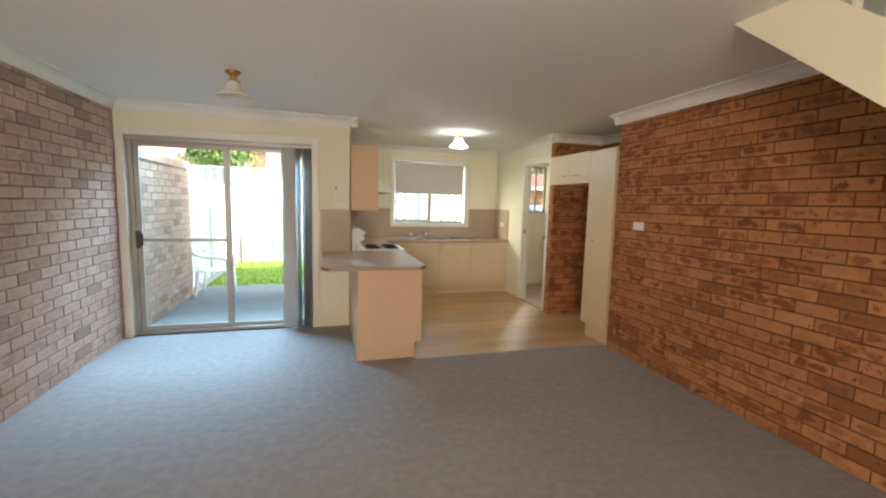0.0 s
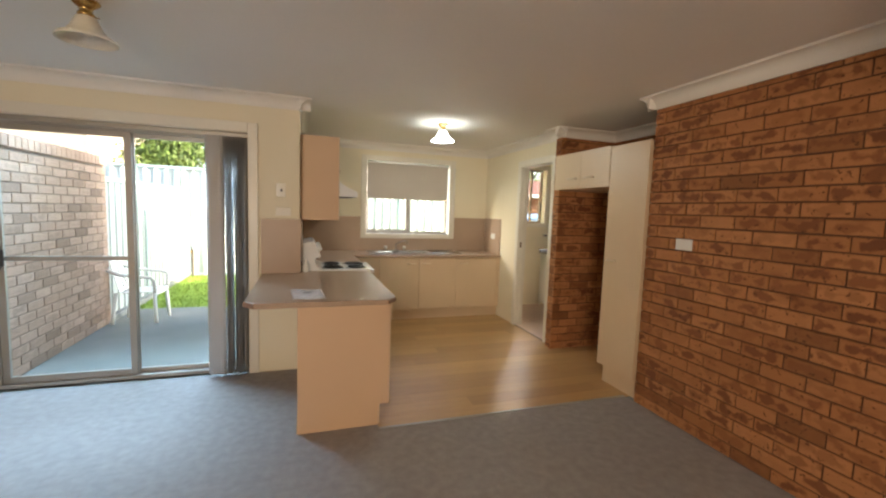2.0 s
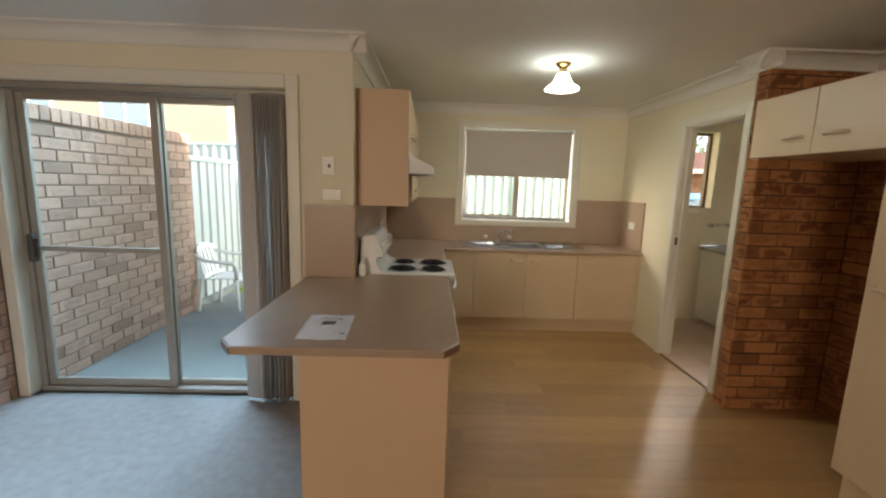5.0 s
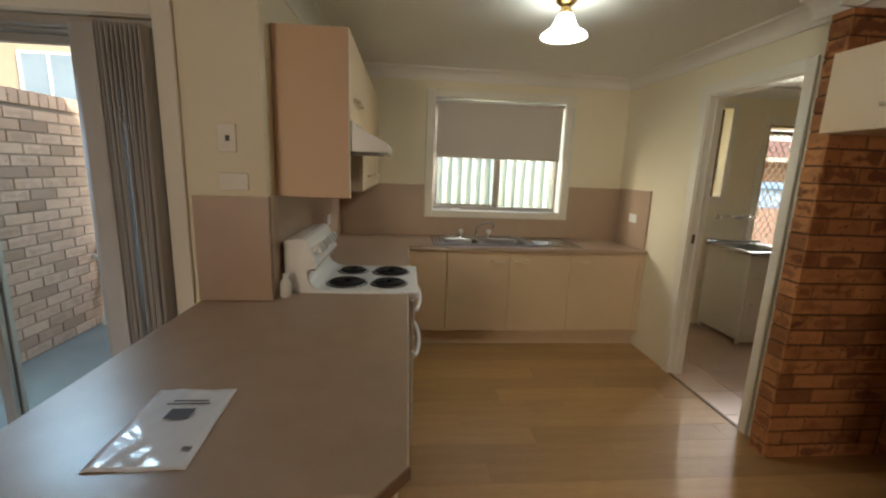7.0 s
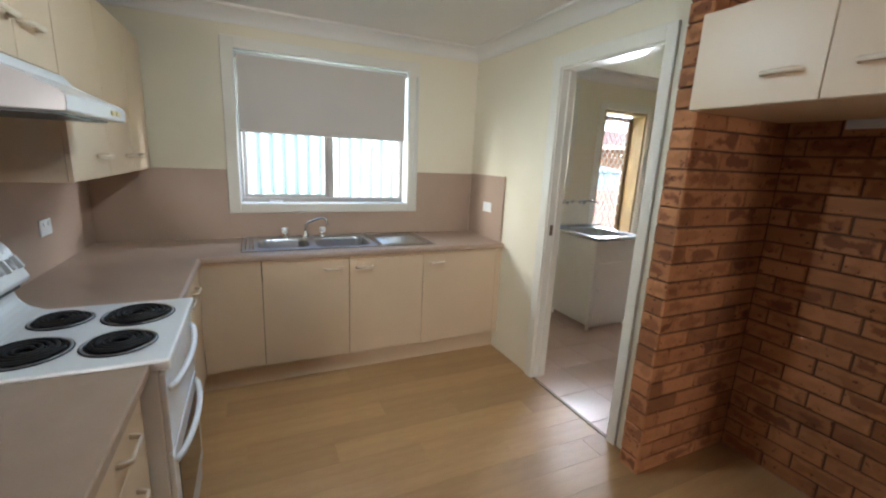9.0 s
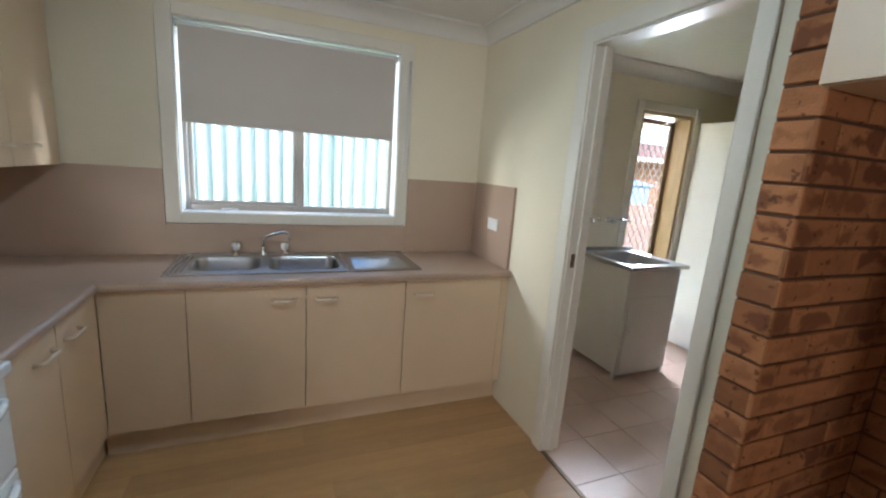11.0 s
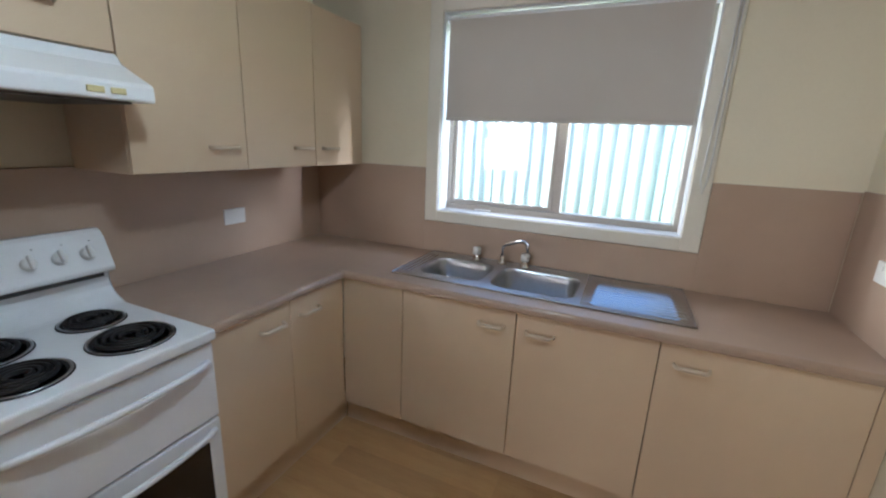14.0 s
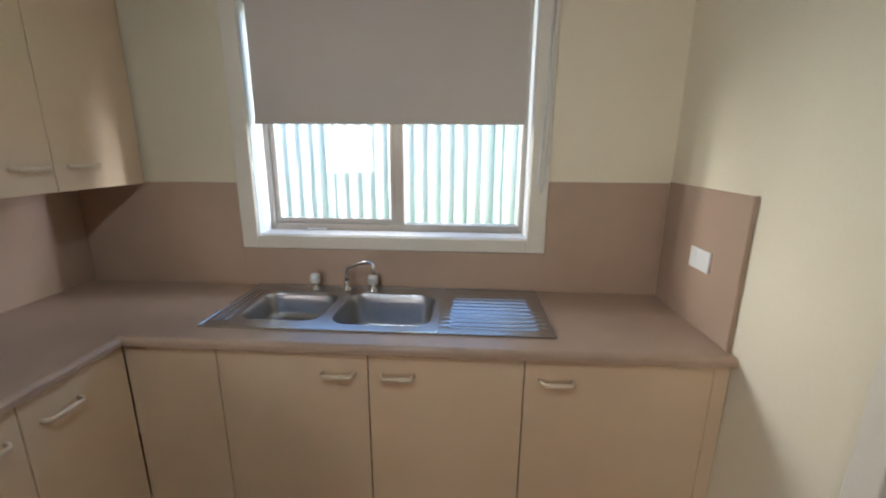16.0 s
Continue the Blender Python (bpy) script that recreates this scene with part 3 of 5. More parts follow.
solid("jamb", [(4.471, 4.50, 7.05, 7.24, 0.0, 2.098), (5.05, 5.079, 7.05, 7.24, 0.0, 2.098), (4.50, 5.05, 7.05, 7.24, 2.07, 2.098)], surf("tan_timber_jamb", (0.45, 0.32, 0.16), (0.36, 0.25, 0.12), 0.45, 6, 60, 0.1, stretch=(6, 6, 0.6)), 0.002, parent=ldo)
solid("screen_frame", [(4.502, 4.55, 7.2, 7.225, 0.01, 2.06), (5.0, 5.048, 7.2, 7.225, 0.01, 2.06), (4.55, 5.0, 7.2, 7.225, 2.01, 2.06), (4.55, 5.0, 7.2, 7.225, 0.01, 0.09), (4.55, 5.0, 7.2, 7.225, 0.70, 0.76)], BRONZE, 0.003, parent=ldo)
bm = bmesh.new()
for sgn in (1, -1):
    for i in range(-6, 24):
        c = 0.09 + i * 0.115
        pts = []
        for x in (4.55, 5.0):
            pts.append((x, c + sgn * 1.6 * (x - 4.775)))
        (xa, za), (xb, zb) = pts
        k = (zb - za) / (xb - xa)
        lo_z, hi_z = 0.09, 2.01
        ends = []
        for x, z in pts:
            z2 = min(max(z, lo_z), hi_z)
            ends.append((xa + (z2 - za) / k, z2))
        (xa, za), (xb, zb) = ends
        ln = math.hypot(xb - xa, zb - za)
        if ln < 0.03:
            continue
        m = Matrix.Translation(((xa + xb) / 2 - 4.78, 7.212 + 0.003 * sgn - 7.15, (za + zb) / 2)) @ Matrix.Rotation(-math.atan2(zb - za, xb - xa), 4, 'Y') @ Matrix.Diagonal((ln, 0.005, 0.008, 1))
        bmesh.ops.create_cube(bm, size=1.0, matrix=m)
tagged(finish(bm, "diamond_grille", ALU, ldo), kind="stuff")
solid("door_closer", [(4.56, 4.86, 7.165, 7.198, 2.015, 2.055), (4.86, 4.98, 7.175, 7.19, 2.03, 2.042)], BRONZE, 0.006, parent=ldo, segs=2, label="brown tubular door closer")
leaf = base("open_door", (5.16, 7.0, 0.01), "white painted flush door standing open in the laundry", "door")
solid("leaf", [(5.14, 5.175, 6.32, 7.02, 0.012, 2.05)], PLASTIC, 0.002, parent=leaf)
lathe("knob", [(0.0, -0.06), (0.022, -0.058), (0.027, -0.045), (0.02, -0.03), (0.01, -0.02), (0.01, 0.0)], CHROME, (5.14, 6.38, 1.0), leaf, 16, "x")

# ---- laundry tub ----
tub = base("laundry_tub", (4.28, 6.74, 0.0), "white metal laundry trough cabinet with a stainless steel bowl", "laundry tub")
solid("cabinet_body", [(4.0, 4.52, 6.47, 6.49, 0.05, 0.868), (4.0, 4.52, 7.0, 7.02, 0.05, 0.868), (4.0, 4.02, 6.49, 7.0, 0.05, 0.868), (4.5, 4.52, 6.49, 7.0, 0.05, 0.868), (4.02, 4.5, 6.49, 7.0, 0.05, 0.07), (4.005, 4.03, 6.475, 6.50, 0.0, 0.05), (4.49, 4.515, 6.475, 6.50, 0.0, 0.05), (4.005, 4.03, 6.98, 7.01, 0.0, 0.05), (4.02, 4.5, 6.50, 6.51, 0.012, 0.05)], TUBWHITE, 0.003, parent=tub)
solid("cabinet_door", [(4.035, 4.45, 6.462, 6.469, 0.075, 0.66)], TUBWHITE, 0.002, parent=tub)
lathe("knob", [(0.0, -0.02), (0.011, -0.018), (0.013, -0.01), (0.006, 0.0)], PLASTIC, (4.07, 6.462, 0.40), tub, 14, "y")


def bowl(name, x0, x1, y0, y1, z, depth, mat, parent, r=0.07, rim=()):
    """A pressed bowl with rounded corners and, with rim, the flat sheet around it."""
    off = Vector(parent.location)
    bm = bmesh.new()

    def loop(inset, zz, rr):
        out = []
        for cx, cy, a0 in ((x1 - rr, y1 - rr, 0), (x0 + rr, y1 - rr, 90), (x0 + rr, y0 + rr, 180), (x1 - rr, y0 + rr, 270)):
            for i in range(7):
                a = radians(a0 + 15 * i)
                out.append(bm.verts.new(Vector((cx + (rr - inset) * math.cos(a), cy + (rr - inset) * math.sin(a), zz)) - off))
        return out
    loops = [loop(-0.004, z + 0.001, r), loop(0.0, z - 0.003, r), loop(0.006, z - 0.02, r), loop(0.012, z - depth + 0.03, r), loop(0.022, z - depth + 0.008, r), loop(0.045, z - depth, r)]
    for a, b in zip(loops, loops[1:]):
        for i in range(28):
            bm.faces.new((a[i], a[(i + 1) % 28], b[(i + 1) % 28], b[i]))
    bm.faces.new(loops[-1])
    if rim:
        X0, X1, Y0, Y1 = rim
        outer = []
        for v in loops[0]:
            p = v.co + off
            dx = X1 if p.x > (x0 + x1) / 2 else X0
            dy = Y1 if p.y > (y0 + y1) / 2 else Y0
            outer.append((p, dx, dy))
        ring, inner = [], [bm.verts.new(v.co) for v in loops[0]]
        for i, (p, dx, dy) in enumerate(outer):
            k = i % 7
            q = (dx, p.y) if (i // 7) in (0, 2) and k < 3 or (i // 7) in (1, 3) and k > 3 else ((dx, dy) if k == 3 else (p.x, dy))
            ring.append(bm.verts.new(Vector((q[0], q[1], z + 0.001)) - off))
        for i in range(28):
            bm.faces.new((inner[i], ring[i], ring[(i + 1) % 28], inner[(i + 1) % 28]))
    return finish(bm, name, mat, parent, True)


bowl("steel_bowl", 4.04, 4.49, 6.52, 6.96, 0.90, 0.24, BOWL, tub, 0.06, (3.975, 4.575, 6.445, 7.03))
solid("rim", [(3.975, 4.575, 6.445, 6.455, 0.872, 0.9), (3.975, 4.575, 7.02, 7.03, 0.872, 0.93), (3.975, 3.985, 6.455, 7.02, 0.872, 0.9), (4.565, 4.575, 6.455, 7.02, 0.872, 0.9)], STEEL, 0.001, parent=tub)
taps = base("laundry_taps", (4.18, 7.05, 1.16), "chrome wall taps with a swivel spout over the trough", "tap")
for x in (4.06, 4.28):
    lathe("tap_handle", [(0.024, 0.0), (0.024, -0.008), (0.011, -0.014), (0.011, -0.045), (0.024, -0.05), (0.022, -0.07), (0.0, -0.072)], CHROME, (x, 7.049, 1.165), taps, 16, "y")
tube("spout", [(4.17, 7.049, 1.17), (4.17, 7.0, 1.17), (4.20, 6.95, 1.185), (4.28, 6.9, 1.19), (4.34, 6.87, 1.175)], 0.010, CHROME, taps)
lathe("spout_flange", [(0.024, 0.0), (0.024, -0.01), (0.012, -0.02)], CHROME, (4.17, 7.049, 1.17), taps, 16, "y")


# ---- cabinet parts ----
def pull(name, parent, c, axis, out, ln=0.10):
    """A bowed bar pull centred at c along an axis, standing out by the vector out."""
    c, o = Vector(c), Vector(out)
    d = Vector({"x": (1, 0, 0), "y": (0, 1, 0), "z": (0, 0, 1)}[axis]) * (ln / 2)
    pts = [c - d, c - d + o * 0.55 + d * 0.05, c - d * 0.82 + o, c + d * 0.82 + o, c + d - d * 0.05 + o * 0.55, c + d]
    off = Vector(parent.location)
    bm = bmesh.new()
    rings = []
    side = Vector((0, 0, 1)) if axis != "z" else Vector((0, 1, 0))
    for i, p in enumerate(pts):
        t = (pts[min(i + 1, 5)] - pts[max(i - 1, 0)]).normalized()
        nrm = t.cross(side).normalized()
        rings.append([bm.verts.new(p - off + side * a * 0.0078 + nrm * b * 0.005) for a, b in ((-1, -0.5), (-0.5, -1), (0.5, -1), (1, -0.5), (1, 0.5), (0.5, 1), (-0.5, 1), (-1, 0.5))])
    for a, b in zip(rings, rings[1:]):
        for j in range(8):
            bm.faces.new((a[j], a[(j + 1) % 8], b[(j + 1) % 8], b[j]))
    bm.faces.new(rings[0])
    bm.faces.new(rings[-1][::-1])
    return finish(bm, name, HANDLE, parent, True)


def door_y(parent, x0, x1, z0, z1, y, handle=None, mat=None):
    """A flat laminate door facing the living room, front at y; handle: the pull's middle (x, z)."""
    d = solid("cabinet_door", [(x0 + 0.002, x1 - 0.002, y, y + 0.016, z0 + 0.001, z1 - 0.001)], mat or CAB, 0.0012, parent=parent)
    if handle:
        pull("handle", parent, (handle[0], y, handle[1]), "x", (0, -0.03, 0), 0.115)
    return d


def door_x(parent, y0, y1, z0, z1, x, sgn, handle=None, ln=0.12):
    """The same, facing along x with its front at x; sgn: the way it faces."""
    solid("cabinet_door", [(min(x, x - sgn * 0.016), max(x, x - sgn * 0.016), y0 + 0.002, y1 - 0.002, z0 + 0.001, z1 - 0.001)], CAB, 0.0012, parent=parent)
    if handle:
        pull("handle", parent, (x, handle[0], handle[1]), "y", (sgn * 0.03, 0, 0), ln)


KZ = 0.15
# ---- bench under the window ----
sb = base("sink_base_cabinet", (1.9, 6.75, 0.0), "cream laminate base cabinets with bar handles under the sink bench", "cabinet")
solid("carcass", [(0.90, 2.98, 6.475, 7.03, KZ, 0.72)], GAP_SHADE, parent=sb)
solid("kickboard", [(0.84, 2.98, 6.52, 6.535, 0.0, KZ)], CAB, parent=sb)
door_y(sb, 0.8705, 1.215, KZ, 0.862, 6.457)
door_y(sb, 1.215, 1.762, KZ, 0.862, 6.457, (1.655, 0.782))
door_y(sb, 1.762, 2.305, KZ, 0.862, 6.457, (1.865, 0.782))
door_y(sb, 2.305, 2.93, KZ, 0.862, 6.457, (2.415, 0.782))
door_y(sb, 2.93, 2.983, KZ, 0.862, 6.460)
lb = base("side_base_cabinet", (0.55, 6.1, 0.0), "cream laminate base cabinet beside the stove", "cabinet")
solid("carcass", [(0.25, 0.853, 5.712, 6.46, KZ, 0.862)], GAP_SHADE, parent=lb)
solid("kickboard", [(0.81, 0.825, 5.712, 6.53, 0.0, KZ)], CAB, parent=lb)
solid("end_panel", [(0.25, 0.868, 5.706, 5.713, 0.0, 0.862)], CAB, parent=lb)
door_x(lb, 5.714, 6.093, KZ, 0.862, 0.871, 1, (5.99, 0.775))
door_x(lb, 6.093, 6.455, KZ, 0.862, 0.871, 1, (6.205, 0.775))

# benchtop: one L with the sink cut out, a rounded nose on the front edges
ZT, ZB = 0.90, 0.865
bt = base("benchtop", (1.6, 6.75, ZB), "taupe speckled laminate L-shaped kitchen benchtop", "benchtop")
SX0, SX1, SY0, SY1 = 1.13, 2.39, 6.56, 7.0
solid("slab", [(0.235, 0.872, 5.705, 6.452, ZB, ZT), (0.235, SX0, 6.452, 7.045, ZB, ZT), (SX1, 2.982, 6.452, 7.045, ZB, ZT), (SX0, SX1, 6.452, SY0, ZB, ZT), (SX0, SX1, SY1, 7.045, ZB, ZT)], BENCH, parent=bt)


def nose(name, axis, lo, hi, edge, sgn, parent, depth=0.018, zt=None, zb=None):
    zt, zb = zt or ZT, zb or ZB
    pts = [(edge, zt)]
    for i in range(1, 7):
        a = math.pi / 2 * (1 - i / 6)
        pts.append((edge + sgn * depth * math.cos(a), zt - depth + depth * math.sin(a)))
    pts += [(edge + sgn * depth, zb + 0.004), (edge + sgn * (depth - 0.004), zb), (edge, zb)]
    return prism(name, pts, axis, lo, hi, BENCH, parent, smooth=False)


nose("bench_nose", "x", 0.888, 2.982, 6.452, -1, bt)
nose("bench_nose", "y", 5.705, 6.436, 0.872, 1, bt)
solid("nose_corner", [(0.872, 0.888, 6.436, 6.452, ZB, ZT - 0.003)], BENCH, parent=bt)

sp_ = base("splashback", (1.6, 7.04, 0.9), "taupe laminate splashback behind the kitchen bench", "splashback")
solid("back_panel", [(0.245, 1.028, 7.038, 7.048, ZT, 1.392), (1.028, 2.457, 7.038, 7.048, ZT, 1.083), (2.457, 2.972, 7.038, 7.048, ZT, 1.412)], SPLASH, 0.001, parent=sp_)
solid("left_panel", [(0.232, 0.242, 5.0, 7.048, ZT, 1.392)], SPLASH, 0.001, parent=sp_)
solid("right_panel", [(2.973, 2.984, 6.49, 7.037, ZT, 1.418)], SPLASH, 0.001, parent=sp_)
solid("edge_strip", [(2.969, 2.984, 6.482, 6.49, ZT, 1.42)], BENCH, 0.001, parent=sp_)
solid("end_panel", [(-0.088, 0.243, 4.966, 4.978, ZT + 0.002, 1.388)], SPLASH, 0.001, parent=sp_)

# ---- sink ----
sink = base("kitchen_sink", (1.76, 6.78, ZT), "stainless steel sink with two bowls and a ribbed drainer", "sink")
bowl("small_bowl", 1.20, 1.53, 6.62, 6.93, ZT + 0.004, 0.12, BOWL, sink, 0.07, (1.105, 1.555, 6.545, 7.02))
bowl("main_bowl", 1.58, 1.965, 6.60, 6.93, ZT + 0.004, 0.16, BOWL, sink, 0.07, (1.555, 1.995, 6.545, 7.02))
bm = bmesh.new()
n = 84
prof = []
for i in range(n + 1):
    y = 6.545 + (7.02 - 6.545) * i / n
    inside = 6.59 < y < 6.96
    z = ZT + 0.005 - (0.004 if inside else 0) + (0.004 * math.cos((y - 6.59) / 0.037 * 2 * math.pi) if inside else 0)
    prof.append((y, z))
xs = (1.995, 2.035, 2.05, 2.36, 2.375, 2.42)
grid = []
for j, x in enumerate(xs):
    grid.append([bm.verts.new((x - sink.location.x, y - sink.location.y, (z if 1 < j < 4 else ZT + 0.005) - sink.location.z)) for y, z in prof])
for a, b in zip(grid, grid[1:]):
    for i in range(n):
        bm.faces.new((a[i], a[i + 1], b[i + 1], b[i]))
finish(bm, "drainer", STEEL, sink, True)
solid("rim", [(1.1, 2.425, 6.538, 6.546, ZT, ZT + 0.008), (1.1, 2.425, 7.02, 7.028, ZT, ZT + 0.008), (1.1, 1.106, 6.546, 7.02, ZT, ZT + 0.008), (2.419, 2.425, 6.546, 7.02, ZT, ZT + 0.008)], STEEL, 0.002, parent=sink)
for x in (1.128, 1.150, 1.172):
    solid("ledge_rib", [(x - 0.004, x + 0.004, 6.60, 6.95, ZT + 0.004, ZT + 0.0085)], STEEL, 0.002, parent=sink, segs=2)
for cx, cy, dz in ((1.365, 6.775, 0.12), (1.77, 6.765, 0.16)):
    lathe("drain", [(0.0, 0.002), (0.02, 0.001), (0.028, 0.003), (0.036, 0.003), (0.038, 0.0)], CHROME, (cx, cy, ZT + 0.005 - dz), sink, 20)
for cx in (1.39, 1.665):
    lathe("tap_base", [(0.026, 0.0), (0.024, 0.008), (0.014, 0.014), (0.013, 0.03)], CHROME, (cx, 6.985, ZT + 0.004), sink, 18)
    lathe("tap_handle", [(0.013, 0.03), (0.022, 0.034), (0.024, 0.06), (0.02, 0.072), (0.0, 0.074)], PLASTIC, (cx, 6.985, ZT + 0.004), sink, 14)
lathe("spout_base", [(0.025, 0.0), (0.022, 0.012), (0.013, 0.02), (0.012, 0.05)], CHROME, (1.54, 6.985, ZT + 0.004), sink, 18)
tube("spout", [(1.54, 6.985, 0.94), (1.54, 6.985, 0.985), (1.543, 6.982, 1.003), (1.556, 6.975, 1.016), (1.60, 6.95, 1.036), (1.645, 6.928, 1.054), (1.668, 6.918, 1.056), (1.684, 6.911, 1.046), (1.690, 6.909, 1.028), (1.690, 6.909, 1.005)], 0.009, CHROME, sink, 12)

# ---- wall cabinets ----
UZ0, UZ1, UX = 1.385, 2.165, 0.585
wc = base("wall_cabinet", (0.4, 6.38, UZ0), "cream laminate wall cupboards with bar handles", "cabinet")
solid("carcass", [(0.234, 0.567, 5.712, 7.04, UZ0, UZ1)], CAB, parent=wc)
door_x(wc, 5.712, 6.183, UZ0, UZ1, UX, 1, (6.07, 1.478), 0.13)
door_x(wc, 6.183, 6.62, UZ0, UZ1, UX, 1, (6.525, 1.478), 0.12)
door_x(wc, 6.62, 7.04, UZ0, UZ1, UX, 1, (6.735, 1.478), 0.12)
wh = base("overhead_cabinet", (0.4, 5.42, 1.76), "cream laminate cupboard over the rangehood with apricot end panel", "cabinet")
solid("carcass", [(0.234, 0.567, 5.142, 5.708, 1.765, UZ1)], CAB, parent=wh)
solid("end_panel", [(0.234, 0.583, 5.118, 5.140, UZ0, UZ1)], CABSIDE, 0.001, parent=wh)
solid("edge_strip", [(0.5835, 0.5865, 5.118, 5.140, UZ0, UZ1)], TRIM, parent=wh)
door_x(wh, 5.142, 5.425, 1.765, UZ1, UX, 1, (5.34, 1.875), 0.12)
door_x(wh, 5.425, 5.71, 1.765, UZ1, UX, 1, (5.51, 1.875), 0.12)

hood = base("rangehood", (0.5, 5.42, 1.61), "white enamel slanted rangehood over the stove", "rangehood")
prism("body", [(0.244, 1.615), (0.76, 1.612), (0.765, 1.618), (0.765, 1.655), (0.755, 1.665), (0.62, 1.725), (0.60, 1.758), (0.244, 1.76)], "y", 5.145, 5.704, WHITE, hood, bevel=0.003)
solid("filter", [(0.28, 0.72, 5.19, 5.66, 1.606, 1.613)], DARKP, parent=hood)
solid("switch", [(0.764, 0.770, 5.525, 5.568, 1.628, 1.645)], YELLOWED, 0.002, parent=hood)
solid("switch", [(0.764, 0.770, 5.583, 5.622, 1.628, 1.645)], YELLOWED, 0.002, parent=hood)

# ---- stove ----
st = base("stove", (0.6, 5.4, 0.0), "white enamel freestanding electric stove with four coil elements", "stove")
Y0, Y1 = 5.108, 5.70
solid("body", [(0.30, 0.90, Y0 + 0.004, Y1 - 0.004, 0.06, 0.868), (0.32, 0.86, Y0 + 0.02, Y1 - 0.02, 0.0, 0.06)], WHITE, 0.004, parent=st)
solid("hob", [(0.30, 0.935, Y0, Y1, 0.87, 0.908)], WHITE, 0.008, parent=st, segs=3)
panel = [(0.26, 0.86), (0.455, 0.908)]
for i in range(1, 8):
    q = radians(90 * i / 7)
    panel.append((0.455 - 0.09 * math.sin(q), 0.908 + 0.09 * (1 - math.cos(q))))
panel += [(0.368, 1.018), (0.404, 1.022), (0.418, 1.030), (0.421, 1.044), (0.375, 1.148), (0.362, 1.168), (0.345, 1.178), (0.322, 1.176), (0.26, 1.165)]
prism("control_panel", panel, "y", Y0, Y1, WHITE, st, bevel=0.003)
solid("panel_vent", [(0.364, 0.400, Y0 + 0.03, Y1 - 0.03, 1.008, 1.021)], DARKP, parent=st)
for i, yy in enumerate((5.17, 5.25, 5.33, 5.47, 5.55, 5.63)):
    ob = lathe("knob", [(0.022, 0.0), (0.021, 0.012), (0.018, 0.02), (0.0, 0.021)], PLASTIC, (0, 0, 0), None, 18)
    ob.parent = st
    ob.matrix_local = Matrix.Translation(Vector((0.396, yy, 1.10)) - Vector(st.location)) @ Matrix.Rotation(radians(63), 4, 'Y')
    ob2 = solid("knob_grip", [(-0.024, 0.024, -0.006, 0.006, 0.018, 0.036)], PLASTIC, 0.002, kind=S)
    ob2["kind"] = ""
    ob2.parent = st
    ob2.matrix_local = Matrix.Translation(Vector((0.396, yy, 1.10)) - Vector(st.location)) @ Matrix.Rotation(radians(63), 4, 'Y')
for yy in (5.17, 5.25, 5.33, 5.47, 5.55, 5.63):
    solid("indicator_dot", [(0.3725, 0.378, yy + 0.018, yy + 0.025, 1.136, 1.143)], DARKP, parent=st)
for cx, cy, r in ((0.545, 5.545, 0.078), (0.775, 5.535, 0.10), (0.545, 5.275, 0.098), (0.775, 5.275, 0.088)):
    lathe("drip_bowl", [(r + 0.016, 0.0), (r + 0.014, 0.004), (r + 0.004, 0.003), (r - 0.004, -0.001), (0.0, -0.001)], COIL, (cx, cy, 0.909), st, 36)
    lathe("drip_ring", [(r + 0.013, 0.0), (r + 0.012, 0.0055), (r + 0.005, 0.005), (r + 0.004, 0.001)], BOWL, (cx, cy, 0.909), st, 36)
    turns = 4.0
    pts = []
    for i in range(97):
        a = turns * 2 * math.pi * i / 96
        rr = 0.018 + (r - 0.024) * i / 96
        pts.append((cx + rr * math.cos(a), cy + rr * math.sin(a), 0.918))
    tube("coil_element", pts, 0.0075, COIL, st, 6)
solid("grill_door", [(0.90, 0.918, Y0 + 0.006, Y1 - 0.006, 0.58, 0.858)], WHITE, 0.006, parent=st, segs=2)
solid("oven_door", [(0.90, 0.918, Y0 + 0.006, Y1 - 0.006, 0.13, 0.572)], WHITE, 0.006, parent=st, segs=2)
solid("oven_window", [(0.917, 0.9205, Y0 + 0.07, Y1 - 0.055, 0.20, 0.50)], DARKGLASS, 0.001, parent=st)
solid("plinth_drawer", [(0.89, 0.91, Y0 + 0.01, Y1 - 0.01, 0.03, 0.12)], WHITE, 0.004, parent=st)
tube("grill_handle", arc((0.92, Y0 + 0.03, 0.795), (0.92, Y1 - 0.03, 0.795), (0.035, 0, 0), 16), 0.011, WHITE, st)
tube("oven_handle", arc((0.92, Y0 + 0.03, 0.535), (0.92, Y1 - 0.03, 0.535), (0.035, 0, 0), 16), 0.011, WHITE, st)

# ---- peninsula ----
pn = base("peninsula_cabinet", (0.55, 4.45, 0.0), "apricot laminate breakfast bar cabinet with drawers", "cabinet")
solid("carcass", [(0.255, 0.835, 3.818, 5.10, KZ, 0.862)], GAP_SHADE, parent=pn)
prism("end_panel", [(0.236, 0.0), (0.772, 0.0), (0.772, KZ), (0.842, KZ), (0.842, 0.862), (0.236, 0.862)], "y", 3.80, 3.817, CABSIDE, pn)
solid("back_panel", [(0.236, 0.252, 3.82, 4.975, 0.0, 0.862)], CABSIDE, parent=pn)
solid("kickboard", [(0.772, 0.785, 3.82, 5.10, 0.0, KZ)], CAB, parent=pn)
door_x(pn, 3.82, 4.24, KZ, 0.862, 0.853, 1, (4.13, 0.775))
door_x(pn, 4.24, 4.66, KZ, 0.862, 0.853, 1, (4.35, 0.775))
